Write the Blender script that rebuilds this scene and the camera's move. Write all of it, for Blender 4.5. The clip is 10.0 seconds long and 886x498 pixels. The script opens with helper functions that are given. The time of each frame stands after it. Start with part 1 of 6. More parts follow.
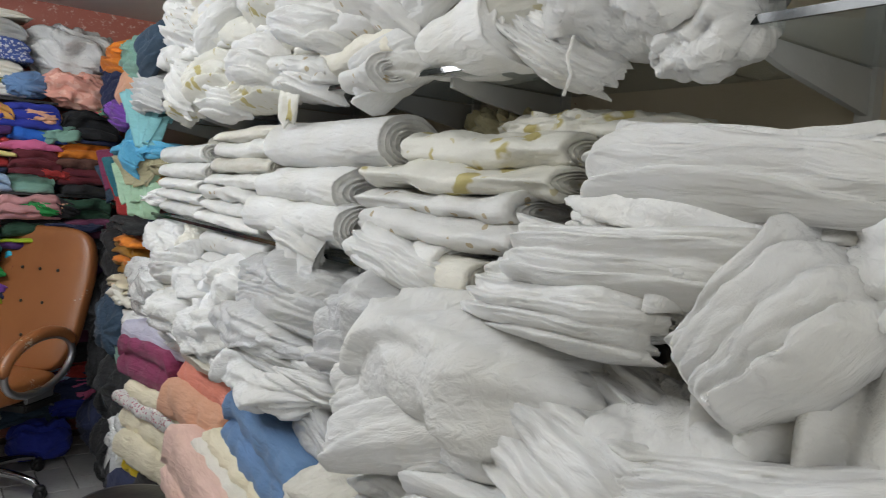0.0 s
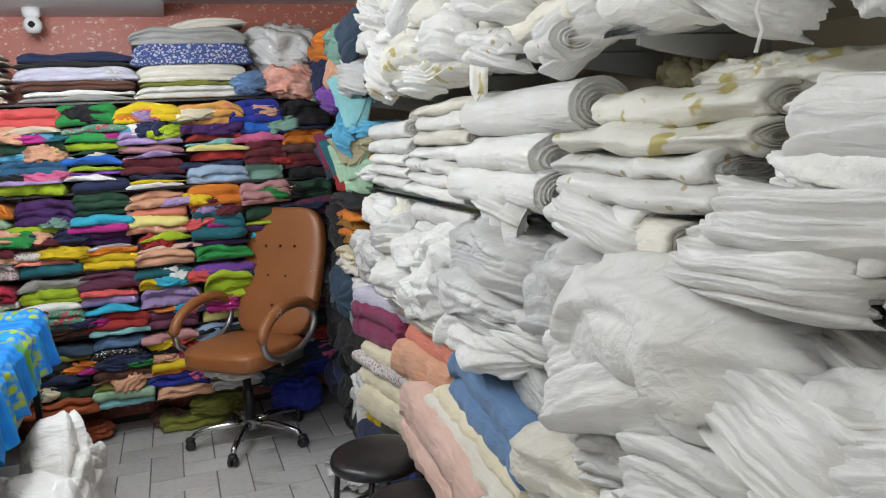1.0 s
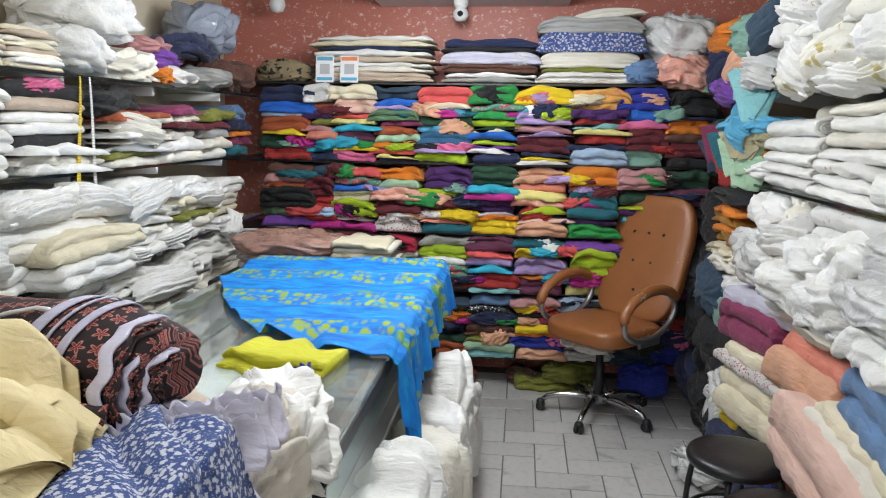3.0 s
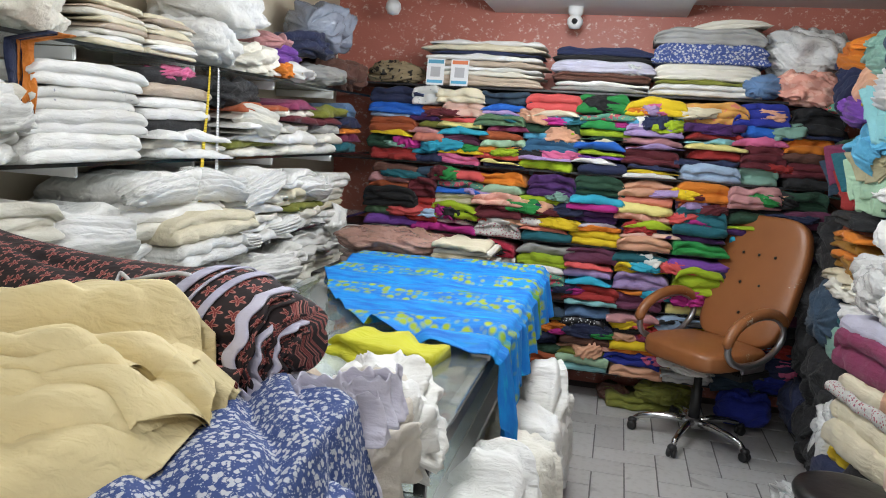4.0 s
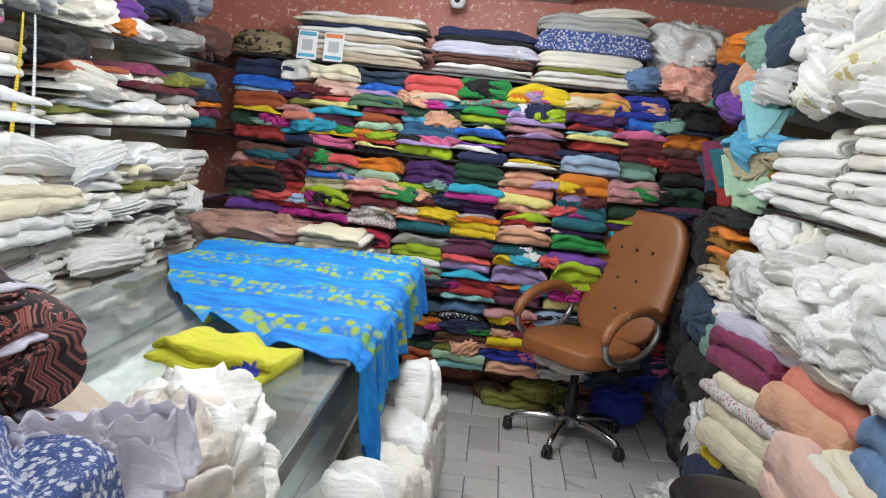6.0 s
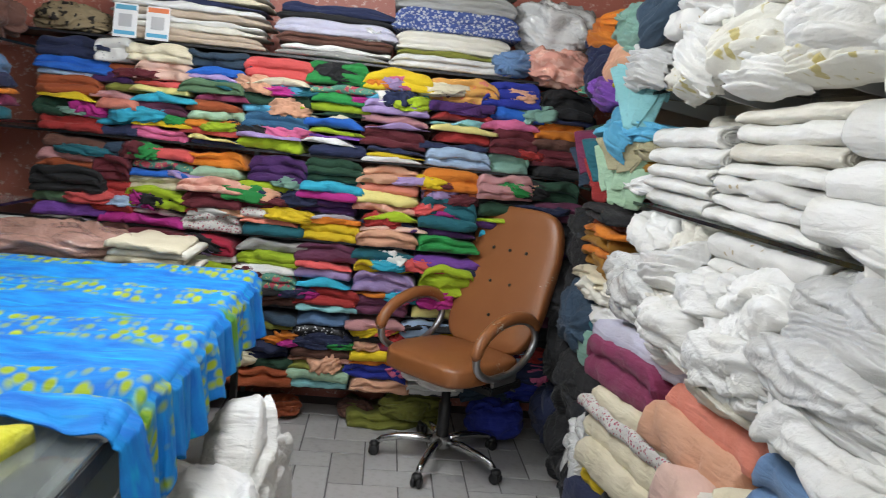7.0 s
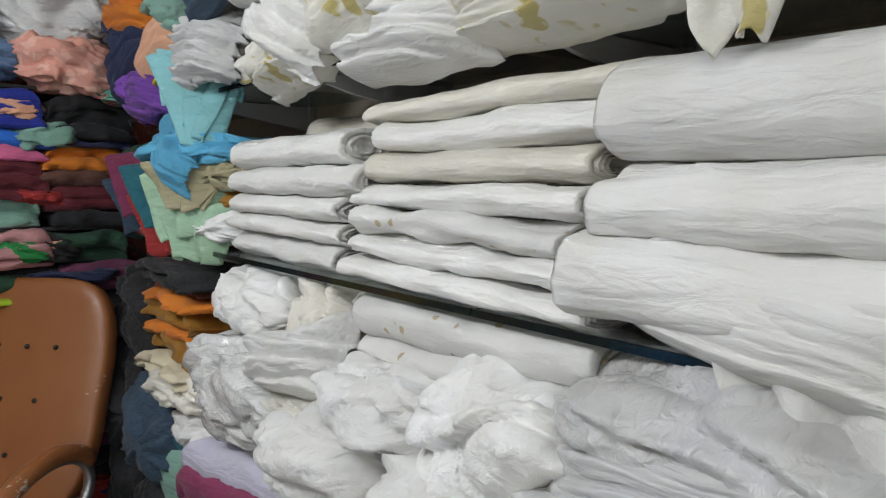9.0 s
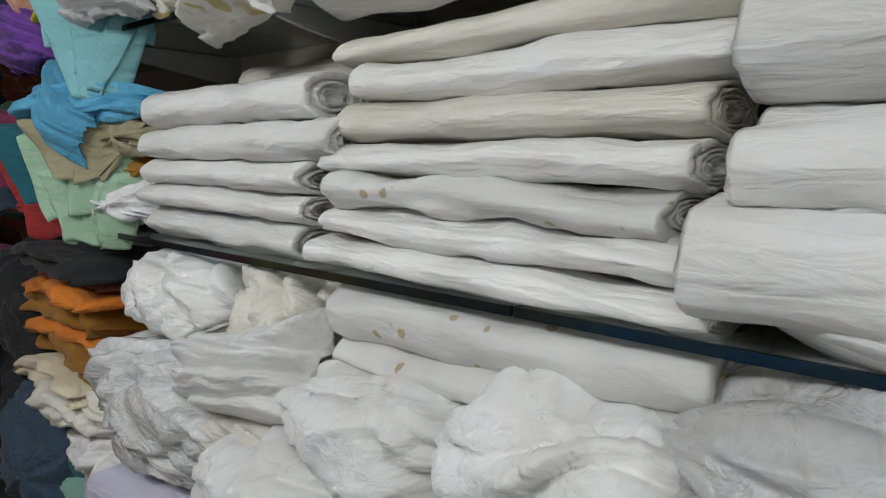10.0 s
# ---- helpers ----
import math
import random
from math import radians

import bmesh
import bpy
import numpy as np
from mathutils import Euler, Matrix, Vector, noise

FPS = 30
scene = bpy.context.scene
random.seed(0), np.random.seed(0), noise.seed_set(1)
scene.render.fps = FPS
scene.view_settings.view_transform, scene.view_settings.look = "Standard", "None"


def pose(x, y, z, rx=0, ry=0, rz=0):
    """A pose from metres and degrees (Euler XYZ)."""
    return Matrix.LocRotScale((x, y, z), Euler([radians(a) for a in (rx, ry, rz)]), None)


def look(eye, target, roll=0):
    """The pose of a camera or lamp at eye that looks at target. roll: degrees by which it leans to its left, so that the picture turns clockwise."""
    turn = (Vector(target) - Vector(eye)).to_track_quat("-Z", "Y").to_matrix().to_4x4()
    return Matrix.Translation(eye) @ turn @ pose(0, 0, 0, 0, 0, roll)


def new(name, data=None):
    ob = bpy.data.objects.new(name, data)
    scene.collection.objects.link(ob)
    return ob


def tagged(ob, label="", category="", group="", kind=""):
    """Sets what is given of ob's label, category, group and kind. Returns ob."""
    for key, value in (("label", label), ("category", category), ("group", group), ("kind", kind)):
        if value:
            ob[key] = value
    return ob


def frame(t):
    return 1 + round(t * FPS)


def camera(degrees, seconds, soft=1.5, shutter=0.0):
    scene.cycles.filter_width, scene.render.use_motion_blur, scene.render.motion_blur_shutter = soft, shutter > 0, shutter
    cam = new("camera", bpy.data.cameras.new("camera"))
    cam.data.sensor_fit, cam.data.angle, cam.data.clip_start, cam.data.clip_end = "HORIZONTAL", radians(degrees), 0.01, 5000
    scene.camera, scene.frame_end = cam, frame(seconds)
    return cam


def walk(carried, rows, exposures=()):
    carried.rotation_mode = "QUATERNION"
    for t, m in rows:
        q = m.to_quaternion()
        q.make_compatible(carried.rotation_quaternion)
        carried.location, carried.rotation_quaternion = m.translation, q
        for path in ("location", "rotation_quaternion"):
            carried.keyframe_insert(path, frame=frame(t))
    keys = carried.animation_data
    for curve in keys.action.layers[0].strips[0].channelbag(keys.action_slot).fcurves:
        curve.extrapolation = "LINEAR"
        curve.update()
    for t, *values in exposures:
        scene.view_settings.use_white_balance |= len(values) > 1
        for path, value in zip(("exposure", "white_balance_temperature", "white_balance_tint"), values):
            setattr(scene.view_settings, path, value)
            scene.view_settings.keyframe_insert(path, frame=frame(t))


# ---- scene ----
cam = camera(61.7, 10.0, 1.0, 0.1)
PATH = [
    (0, (0.191, 0.118, 1.563), (1.349, 1.742, 1.414), 4.2),
    (0.5, (0.183, 0.08, 1.612), (1.016, 1.882, 1.375), -0.1),
    (1, (0.175, 0.067, 1.631), (0.836, 1.928, 1.318), -3.1),
    (1.5, (0.088, 0.023, 1.634), (0.513, 1.943, 1.271), -3.8),
    (2, (0.029, -0.005, 1.637), (0.229, 1.953, 1.282), -1.6),
    (2.5, (-0.006, -0.022, 1.644), (-0.007, 1.949, 1.303), 0.1),
    (3, (-0.043, -0.041, 1.637), (-0.247, 1.921, 1.307), 0.9),
    (3.2, (-0.054, -0.052, 1.643), (-0.344, 1.9, 1.314), 1.1),
    (4.3, (-0.11, -0.041, 1.596), (-0.567, 1.881, 1.285), 4.1),
    (4.5, (-0.115, -0.036, 1.601), (-0.552, 1.891, 1.288), 4.9),
    (5, (-0.143, 0.0, 1.587), (-0.493, 1.948, 1.294), 5.9),
    (5.5, (-0.145, 0.094, 1.559), (-0.33, 2.063, 1.256), 6.1),
    (6.8, (0.032, 0.581, 1.56), (0.049, 2.557, 1.254), 6.4),
    (7, (0.046, 0.685, 1.564), (0.22, 2.655, 1.266), 5.8),
    (7.5, (0.102, 0.924, 1.58), (0.683, 2.818, 1.3), 3.5),
    (8, (0.208, 1.182, 1.568), (0.95, 3.019, 1.298), 2.7),
    (8.5, (0.299, 1.428, 1.588), (1.124, 3.235, 1.354), 1.1),
    (9, (0.32, 1.644, 1.578), (1.539, 3.219, 1.402), 0.8),
    (9.5, (0.32, 1.803, 1.577), (1.74, 3.199, 1.388), 1.2),
    (10, (0.384, 1.988, 1.551), (1.818, 3.362, 1.317), 1.0),
]
walk(cam, [(t, look(eye, target, roll)) for t, eye, target, roll in PATH], [(0, -0.18), (1.5, 0.03), (3.0, 0.04), (4.5, -0.04), (5.5, 0.06), (7.0, 0.02), (8.0, -0.14), (8.5, -0.27), (9.0, -0.35), (9.5, -0.5), (10.0, -0.66)])

# ---- world and light ----
world = bpy.data.worlds.new("world")
scene.world = world
world.use_nodes = True
world.node_tree.nodes["Background"].inputs[0].default_value = (0.75, 0.85, 1.0, 1)
world.node_tree.nodes["Background"].inputs[1].default_value = 0.3

XL, XR, YB, YF, ZC = -2.05, 1.42, 4.88, -1.7, 2.46   # walls and ceiling
FR, FL, FB = 1.05, -1.65, 4.47      # front edges of the right, left and back shelves

# assumed ceiling tubes, never in view, added to light the room
LAMPS = ((-0.35, 3.1, 54), (-0.35, 1.5, 24), (-0.35, -0.6, 12))
for lx, ly, lp in LAMPS:
    for dx in (-0.45, 0.45):
        lamp = bpy.data.lights.new("assumed_tube_lamp", "POINT")
        lamp.shadow_soft_size, lamp.energy, lamp.color = 0.16, lp / 2, (0.962, 1.0, 1.04)
        glow = new("assumed_tube_lamp", lamp)
        glow.location = (lx, ly + dx * 0.5, ZC - 0.16)

# area lamp for daylight from an assumed, unseen shop front behind the camera
lamp = bpy.data.lights.new("assumed_front_daylight", "AREA")
lamp.shape, lamp.size, lamp.size_y, lamp.energy, lamp.color = "RECTANGLE", 1.5, 1.9, 18, (0.975, 1.0, 1.02)
glow = new("assumed_front_daylight", lamp)
glow.location, glow.rotation_euler = (-0.4, YF - 0.02, 1.1), (radians(-90), 0, radians(180))


# ---- materials ----
def material(name, rough=0.6, metal=0.0):
    m = bpy.data.materials.new(name)
    m.use_nodes = True
    b = m.node_tree.nodes["Principled BSDF"]
    b.inputs["Roughness"].default_value = rough
    b.inputs["Metallic"].default_value = metal
    return m, m.node_tree, b


def noise_tex(nt, scale, detail=5, stretch=(1, 1, 1), coord="Object"):
    tc = nt.nodes.new("ShaderNodeTexCoord")
    mp = nt.nodes.new("ShaderNodeMapping")
    mp.inputs["Scale"].default_value = stretch
    n = nt.nodes.new("ShaderNodeTexNoise")
    n.inputs["Scale"].default_value, n.inputs["Detail"].default_value = scale, detail
    nt.links.new(tc.outputs[coord], mp.inputs["Vector"])
    nt.links.new(mp.outputs["Vector"], n.inputs["Vector"])
    return n


def mix_rgb(nt, fac, a, b, blend="MIX"):
    m = nt.nodes.new("ShaderNodeMix")
    m.data_type, m.blend_type = "RGBA", blend
    for sock, val in ((m.inputs[0], fac), (m.inputs[6], a), (m.inputs[7], b)):
        if isinstance(val, bpy.types.NodeSocket):
            nt.links.new(val, sock)
        else:
            sock.default_value = (*val, 1) if isinstance(val, tuple) else val
    return m.outputs[2]


def ramp(nt, src, lo, hi):
    r = nt.nodes.new("ShaderNodeMapRange")
    r.inputs[1].default_value, r.inputs[2].default_value = lo, hi
    nt.links.new(src, r.inputs[0])
    return r.outputs[0]


def bumped(nt, b, heights):
    """Chains bumps: (socket, strength, distance)."""
    last = None
    for h, s, d in heights:
        bp = nt.nodes.new("ShaderNodeBump")
        bp.inputs["Strength"].default_value, bp.inputs["Distance"].default_value = s, d
        nt.links.new(h, bp.inputs["Height"])
        if last:
            nt.links.new(last, bp.inputs["Normal"])
        last = bp.outputs["Normal"]
    nt.links.new(last, b.inputs["Normal"])


def plain(name, color, rough=0.5, metal=0.0, vary=0.12, scale=6.0, bump=0.1, bump_scale=60.0):
    m, nt, b = material(name, rough, metal)
    c = mix_rgb(nt, noise_tex(nt, scale, 6).outputs["Fac"], tuple(v * (1 - vary) for v in color), tuple(min(1, v * (1 + vary)) for v in color))
    nt.links.new(c, b.inputs["Base Color"])
    bumped(nt, b, [(noise_tex(nt, bump_scale, 4).outputs["Fac"], bump, 0.01)])
    return m


def fabric(name, rough=0.85, wrinkle=0.35, sheen=0.3, fine=0.25):
    """Cloth in the object's own colour, with creases, weave and a few stains."""
    m, nt, b = material(name, rough)
    info = nt.nodes.new("ShaderNodeObjectInfo")
    big = noise_tex(nt, 7, 5).outputs["Fac"]
    col = mix_rgb(nt, ramp(nt, big, 0.35, 0.75), info.outputs["Color"], (0.88, 0.865, 0.81), "MULTIPLY")
    nt.links.new(col, b.inputs["Base Color"])
    b.inputs["Sheen Weight"].default_value = sheen
    weave = noise_tex(nt, 420, 2)
    soft, small = noise_tex(nt, 8, 2, (0.4, 1.7, 2.2)), noise_tex(nt, 26, 3, (0.5, 1.8, 2.0))
    soft.inputs["Distortion"].default_value, small.inputs["Distortion"].default_value = 0.8, 0.6
    bumped(nt, b, [(soft.outputs["Fac"], wrinkle * 0.8, 0.03), (small.outputs["Fac"], wrinkle, 0.016), (weave.outputs["Fac"], fine, 0.002)])
    return m


def printed(name, base, spot, scale, size, rough=0.85, second=None, wavy=0.3, stretch=(1, 1, 1)):
    """Cloth with a scattered print of blots in one or two colours."""
    m, nt, b = material(name, rough)
    tc = nt.nodes.new("ShaderNodeTexCoord")
    mp = nt.nodes.new("ShaderNodeMapping")
    mp.inputs["Scale"].default_value = stretch
    nt.links.new(tc.outputs["Object"], mp.inputs["Vector"])
    warp = nt.nodes.new("ShaderNodeTexNoise")
    warp.inputs["Scale"].default_value = scale * 1.5
    nt.links.new(mp.outputs["Vector"], warp.inputs["Vector"])
    add = nt.nodes.new("ShaderNodeVectorMath")
    add.operation = "MULTIPLY_ADD"
    nt.links.new(warp.outputs["Color"], add.inputs[0])
    add.inputs[1].default_value = (wavy / scale,) * 3
    nt.links.new(mp.outputs["Vector"], add.inputs[2])
    v = nt.nodes.new("ShaderNodeTexVoronoi")
    v.inputs["Scale"].default_value = scale
    nt.links.new(add.outputs[0], v.inputs["Vector"])
    f = ramp(nt, v.outputs["Distance"], size, size * 0.8)
    c = mix_rgb(nt, f, base, spot)
    if second:
        v2 = nt.nodes.new("ShaderNodeTexVoronoi")
        v2.inputs["Scale"].default_value = scale * 2.3
        nt.links.new(add.outputs[0], v2.inputs["Vector"])
        c = mix_rgb(nt, ramp(nt, v2.outputs["Distance"], size * 0.55, size * 0.4), c, second)
    c = mix_rgb(nt, ramp(nt, noise_tex(nt, 8, 4).outputs["Fac"], 0.3, 0.8), c, (0.8, 0.8, 0.8), "MULTIPLY")
    nt.links.new(c, b.inputs["Base Color"])
    bumped(nt, b, [(noise_tex(nt, 18, 5, (1, 2, 2.5)).outputs["Fac"], 0.35, 0.02), (noise_tex(nt, 420, 2).outputs["Fac"], 0.2, 0.002)])
    return m


def floor_tile():
    m, nt, b = material("marble_tile", 0.3)
    info = nt.nodes.new("ShaderNodeObjectInfo")
    n = noise_tex(nt, 3.0, 8, (1, 0.4, 1))
    n.inputs["Distortion"].default_value = 1.5
    off = nt.nodes.new("ShaderNodeVectorMath")
    off.operation = "MULTIPLY_ADD"
    tc = nt.nodes.new("ShaderNodeTexCoord")
    nt.links.new(tc.outputs["Object"], off.inputs[0])
    off.inputs[1].default_value = (1, 1, 1)
    comb = nt.nodes.new("ShaderNodeCombineXYZ")
    mul = nt.nodes.new("ShaderNodeMath")
    mul.operation = "MULTIPLY"
    mul.inputs[1].default_value = 40
    nt.links.new(info.outputs["Random"], mul.inputs[0])
    nt.links.new(mul.outputs[0], comb.inputs[0])
    nt.links.new(mul.outputs[0], comb.inputs[1])
    nt.links.new(comb.outputs[0], off.inputs[2])
    nt.links.new(off.outputs[0], n.inputs["Vector"])
    vein = ramp(nt, n.outputs["Fac"], 0.60, 0.66)
    base = mix_rgb(nt, info.outputs["Random"], (0.42, 0.41, 0.4), (0.54, 0.53, 0.515))
    c = mix_rgb(nt, vein, base, (0.36, 0.35, 0.345))
    c = mix_rgb(nt, ramp(nt, noise_tex(nt, 30, 4).outputs["Fac"], 0.5, 0.8), c, (0.8, 0.79, 0.77), "MULTIPLY")
    nt.links.new(c, b.inputs["Base Color"])
    bumped(nt, b, [(noise_tex(nt, 25, 4).outputs["Fac"], 0.05, 0.004)])
    return m


def speckled(name, base, speck, scale, lo, hi, rough=0.6):
    """Painted wall with a broken flaky fleck."""
    m, nt, b = material(name, rough)
    n = noise_tex(nt, scale, 6, (1, 1, 1.3))
    n.inputs["Roughness"].default_value = 0.7
    shade = noise_tex(nt, 2.2, 5).outputs["Fac"]
    c0 = mix_rgb(nt, shade, tuple(v * 0.85 for v in base), tuple(v * 1.12 for v in base))
    c = mix_rgb(nt, ramp(nt, n.outputs["Fac"], lo, hi), c0, speck)
    nt.links.new(c, b.inputs["Base Color"])
    bumped(nt, b, [(n.outputs["Fac"], 0.3, 0.01)])
    return m


def tie_dye():
    """Bright blue cloth with rows of yellow-green tie marks."""
    m, nt, b = material("blue_tie_dye", 0.8)
    tc = nt.nodes.new("ShaderNodeTexCoord")
    sep = nt.nodes.new("ShaderNodeSeparateXYZ")
    n = noise_tex(nt, 9, 4, (2.5, 1, 1), "UV")
    nt.links.new(tc.outputs["UV"], sep.inputs[0])
    # broad bands across the cloth, broken into small knots
    w = nt.nodes.new("ShaderNodeTexWave")
    w.wave_type, w.bands_direction = "BANDS", "X"
    w.inputs["Scale"].default_value, w.inputs["Distortion"].default_value, w.inputs["Detail"].default_value = 0.75, 1.0, 2
    nt.links.new(tc.outputs["UV"], w.inputs["Vector"])
    band = ramp(nt, w.outputs["Fac"], 0.42, 0.62)
    v = nt.nodes.new("ShaderNodeTexVoronoi")
    mp = nt.nodes.new("ShaderNodeMapping")
    mp.inputs["Scale"].default_value = (19, 34, 1)
    nt.links.new(tc.outputs["UV"], mp.inputs["Vector"])
    nt.links.new(mp.outputs["Vector"], v.inputs["Vector"])
    v.inputs["Scale"].default_value, v.inputs["Randomness"].default_value = 1.0, 0.75
    knot = ramp(nt, v.outputs["Distance"], 0.58, 0.3)
    mm = nt.nodes.new("ShaderNodeMath")
    mm.operation = "MULTIPLY"
    nt.links.new(band, mm.inputs[0])
    nt.links.new(knot, mm.inputs[1])
    blue = mix_rgb(nt, ramp(nt, n.outputs["Fac"], 0.35, 0.65), (0.0, 0.14, 0.56), (0.0, 0.27, 0.7))
    streak = noise_tex(nt, 5, 4, (7, 1, 1), "UV")
    blue = mix_rgb(nt, ramp(nt, streak.outputs["Fac"], 0.6, 0.75), blue, (0.0, 0.42, 0.66))
    c = mix_rgb(nt, mm.outputs[0], blue, (0.3, 0.4, 0.012))
    c = mix_rgb(nt, ramp(nt, noise_tex(nt, 3, 3, (3, 1, 1), "UV").outputs["Fac"], 0.62, 0.72), c, (0.1, 0.3, 0.03))
    nt.links.new(c, b.inputs["Base Color"])
    bumped(nt, b, [(noise_tex(nt, 6, 5, (6, 1, 1), "UV").outputs["Fac"], 0.4, 0.02), (noise_tex(nt, 300, 2).outputs["Fac"], 0.2, 0.002)])
    return m


def star_print():
    """Near-black cloth with rusty five-pointed stars."""
    m, nt, b = material("star_print", 0.85)
    tc = nt.nodes.new("ShaderNodeTexCoord")
    v = nt.nodes.new("ShaderNodeTexVoronoi")
    v.voronoi_dimensions = "2D"
    v.inputs["Scale"].default_value, v.inputs["Randomness"].default_value = 36, 0.5
    nt.links.new(tc.outputs["UV"], v.inputs["Vector"])
    # offset from the cell's own point gives each star its angle and radius
    sub = nt.nodes.new("ShaderNodeVectorMath")
    sub.operation = "MULTIPLY_ADD"
    nt.links.new(v.outputs["Position"], sub.inputs[0])
    sub.inputs[1].default_value = (-1, -1, 0)
    nt.links.new(tc.outputs["UV"], sub.inputs[2])
    sp = nt.nodes.new("ShaderNodeSeparateXYZ")
    nt.links.new(sub.outputs[0], sp.inputs[0])
    at = nt.nodes.new("ShaderNodeMath")
    at.operation = "ARCTAN2"
    nt.links.new(sp.outputs[1], at.inputs[0])
    nt.links.new(sp.outputs[0], at.inputs[1])
    five = nt.nodes.new("ShaderNodeMath")
    five.operation = "MULTIPLY"
    five.inputs[1].default_value = 5
    nt.links.new(at.outputs[0], five.inputs[0])
    cs = nt.nodes.new("ShaderNodeMath")
    cs.operation = "COSINE"
    nt.links.new(five.outputs[0], cs.inputs[0])
    rad = nt.nodes.new("ShaderNodeMath")
    rad.operation = "MULTIPLY_ADD"
    nt.links.new(cs.outputs[0], rad.inputs[0])
    rad.inputs[1].default_value, rad.inputs[2].default_value = 0.13, 0.29
    ln = nt.nodes.new("ShaderNodeMath")
    ln.operation = "SUBTRACT"
    nt.links.new(rad.outputs[0], ln.inputs[0])
    nt.links.new(v.outputs["Distance"], ln.inputs[1])
    star = ramp(nt, ln.outputs[0], 0.0, 0.05)
    rim = ramp(nt, ln.outputs[0], 0.10, 0.16)
    c = mix_rgb(nt, star, (0.022, 0.014, 0.016), (0.5, 0.2, 0.17))
    c = mix_rgb(nt, rim, c, (0.2, 0.03, 0.03))
    nt.links.new(c, b.inputs["Base Color"])
    bumped(nt, b, [(noise_tex(nt, 14, 5, (1, 2, 2)).outputs["Fac"], 0.3, 0.02)])
    return m


def striped(name, a, c2, scale, axis="Y"):
    m, nt, b = material(name, 0.85)
    tc = nt.nodes.new("ShaderNodeTexCoord")
    w = nt.nodes.new("ShaderNodeTexWave")
    w.bands_direction = axis
    w.inputs["Scale"].default_value, w.inputs["Distortion"].default_value = scale, 0.6
    nt.links.new(tc.outputs["Object"], w.inputs["Vector"])
    nt.links.new(mix_rgb(nt, ramp(nt, w.outputs["Fac"], 0.47, 0.53), a, c2), b.inputs["Base Color"])
    bumped(nt, b, [(noise_tex(nt, 18, 5, (1, 2, 2.5)).outputs["Fac"], 0.3, 0.02), (noise_tex(nt, 420, 2).outputs["Fac"], 0.2, 0.002)])
    return m


def glassy(name, tint, rough=0.03, alpha_like=0.92):
    m, nt, b = material(name, rough)
    b.inputs["Base Color"].default_value = (*tint, 1)
    b.inputs["Transmission Weight"].default_value = alpha_like
    b.inputs["IOR"].default_value = 1.45
    return m


def plastic_film(name, tint, rough=0.18, strength=0.5):
    m, nt, b = material(name, rough)
    c = mix_rgb(nt, noise_tex(nt, 9, 5).outputs["Fac"], tuple(v * 0.85 for v in tint), tint)
    nt.links.new(c, b.inputs["Base Color"])
    b.inputs["Coat Weight"].default_value = 0.6
    b.inputs["Coat Roughness"].default_value = 0.08
    cr = noise_tex(nt, 13, 6, (1, 2, 2))
    cr.inputs["Distortion"].default_value = 2.5
    bumped(nt, b, [(cr.outputs["Fac"], strength, 0.03)])
    return m


def leather(name, edge):
    m, nt, b = material(name, 0.36)
    c = mix_rgb(nt, noise_tex(nt, 5, 5).outputs["Fac"], (0.25, 0.09, 0.028), (0.33, 0.125, 0.042))
    wear = noise_tex(nt, 38, 6, (1, 1, 2.5))
    big = noise_tex(nt, 6, 2)
    mul = nt.nodes.new("ShaderNodeMath")
    mul.operation = "MULTIPLY"
    nt.links.new(wear.outputs["Fac"], mul.inputs[0])
    nt.links.new(big.outputs["Fac"], mul.inputs[1])
    c = mix_rgb(nt, ramp(nt, mul.outputs[0], edge, edge + 0.01), c, (0.5, 0.4, 0.3))
    nt.links.new(c, b.inputs["Base Color"])
    v = nt.nodes.new("ShaderNodeTexVoronoi")
    v.inputs["Scale"].default_value = 260
    tc = nt.nodes.new("ShaderNodeTexCoord")
    nt.links.new(tc.outputs["Object"], v.inputs["Vector"])
    bumped(nt, b, [(noise_tex(nt, 12, 4).outputs["Fac"], 0.2, 0.01), (v.outputs["Distance"], 0.12, 0.002)])
    return m


MAT_TILE = floor_tile()
MAT_GROUT = plain("grout", (0.16, 0.155, 0.15), 0.8)
MAT_CREAM = speckled("cream_wall", (0.62, 0.54, 0.41), (0.36, 0.16, 0.08), 24, 0.67, 0.71, 0.8)
MAT_PINK = speckled("pink_wall", (0.5, 0.165, 0.12), (0.75, 0.55, 0.47), 30, 0.57, 0.64, 0.45)
MAT_WHITE = plain("white_paint", (0.78, 0.78, 0.77), 0.6, vary=0.04)
MAT_DARK = plain("dark_board", (0.018, 0.018, 0.02), 0.35, vary=0.3)
MAT_EDGE = plain("glass_edge", (0.008, 0.012, 0.012), 0.12, vary=0.2, bump=0.02)
MAT_GLASS = glassy("shelf_glass", (0.86, 0.93, 0.91), 0.03)
MAT_STEEL = plain("grey_bracket", (0.5, 0.5, 0.48), 0.45, 0.2, vary=0.15)
MAT_CHROME = plain("chrome", (0.6, 0.6, 0.6), 0.14, 1.0, vary=0.1, bump=0.03)
MAT_ALU = plain("brushed_metal", (0.45, 0.45, 0.46), 0.32, 0.9, vary=0.2)
MAT_BLACKP = plain("black_plastic", (0.016, 0.016, 0.017), 0.4)
MAT_VINYL = plain("black_vinyl", (0.014, 0.014, 0.015), 0.33, bump=0.15, bump_scale=30)
MAT_CLOTH = fabric("cotton_cloth", 0.85, 0.45, 0.08)
MAT_SATIN = fabric("satin_cloth", 0.36, 0.5, 0.1, 0.06)
MAT_CRUMPLE = fabric("crumpled_cloth", 0.8, 0.5, 0.1, 0.2)
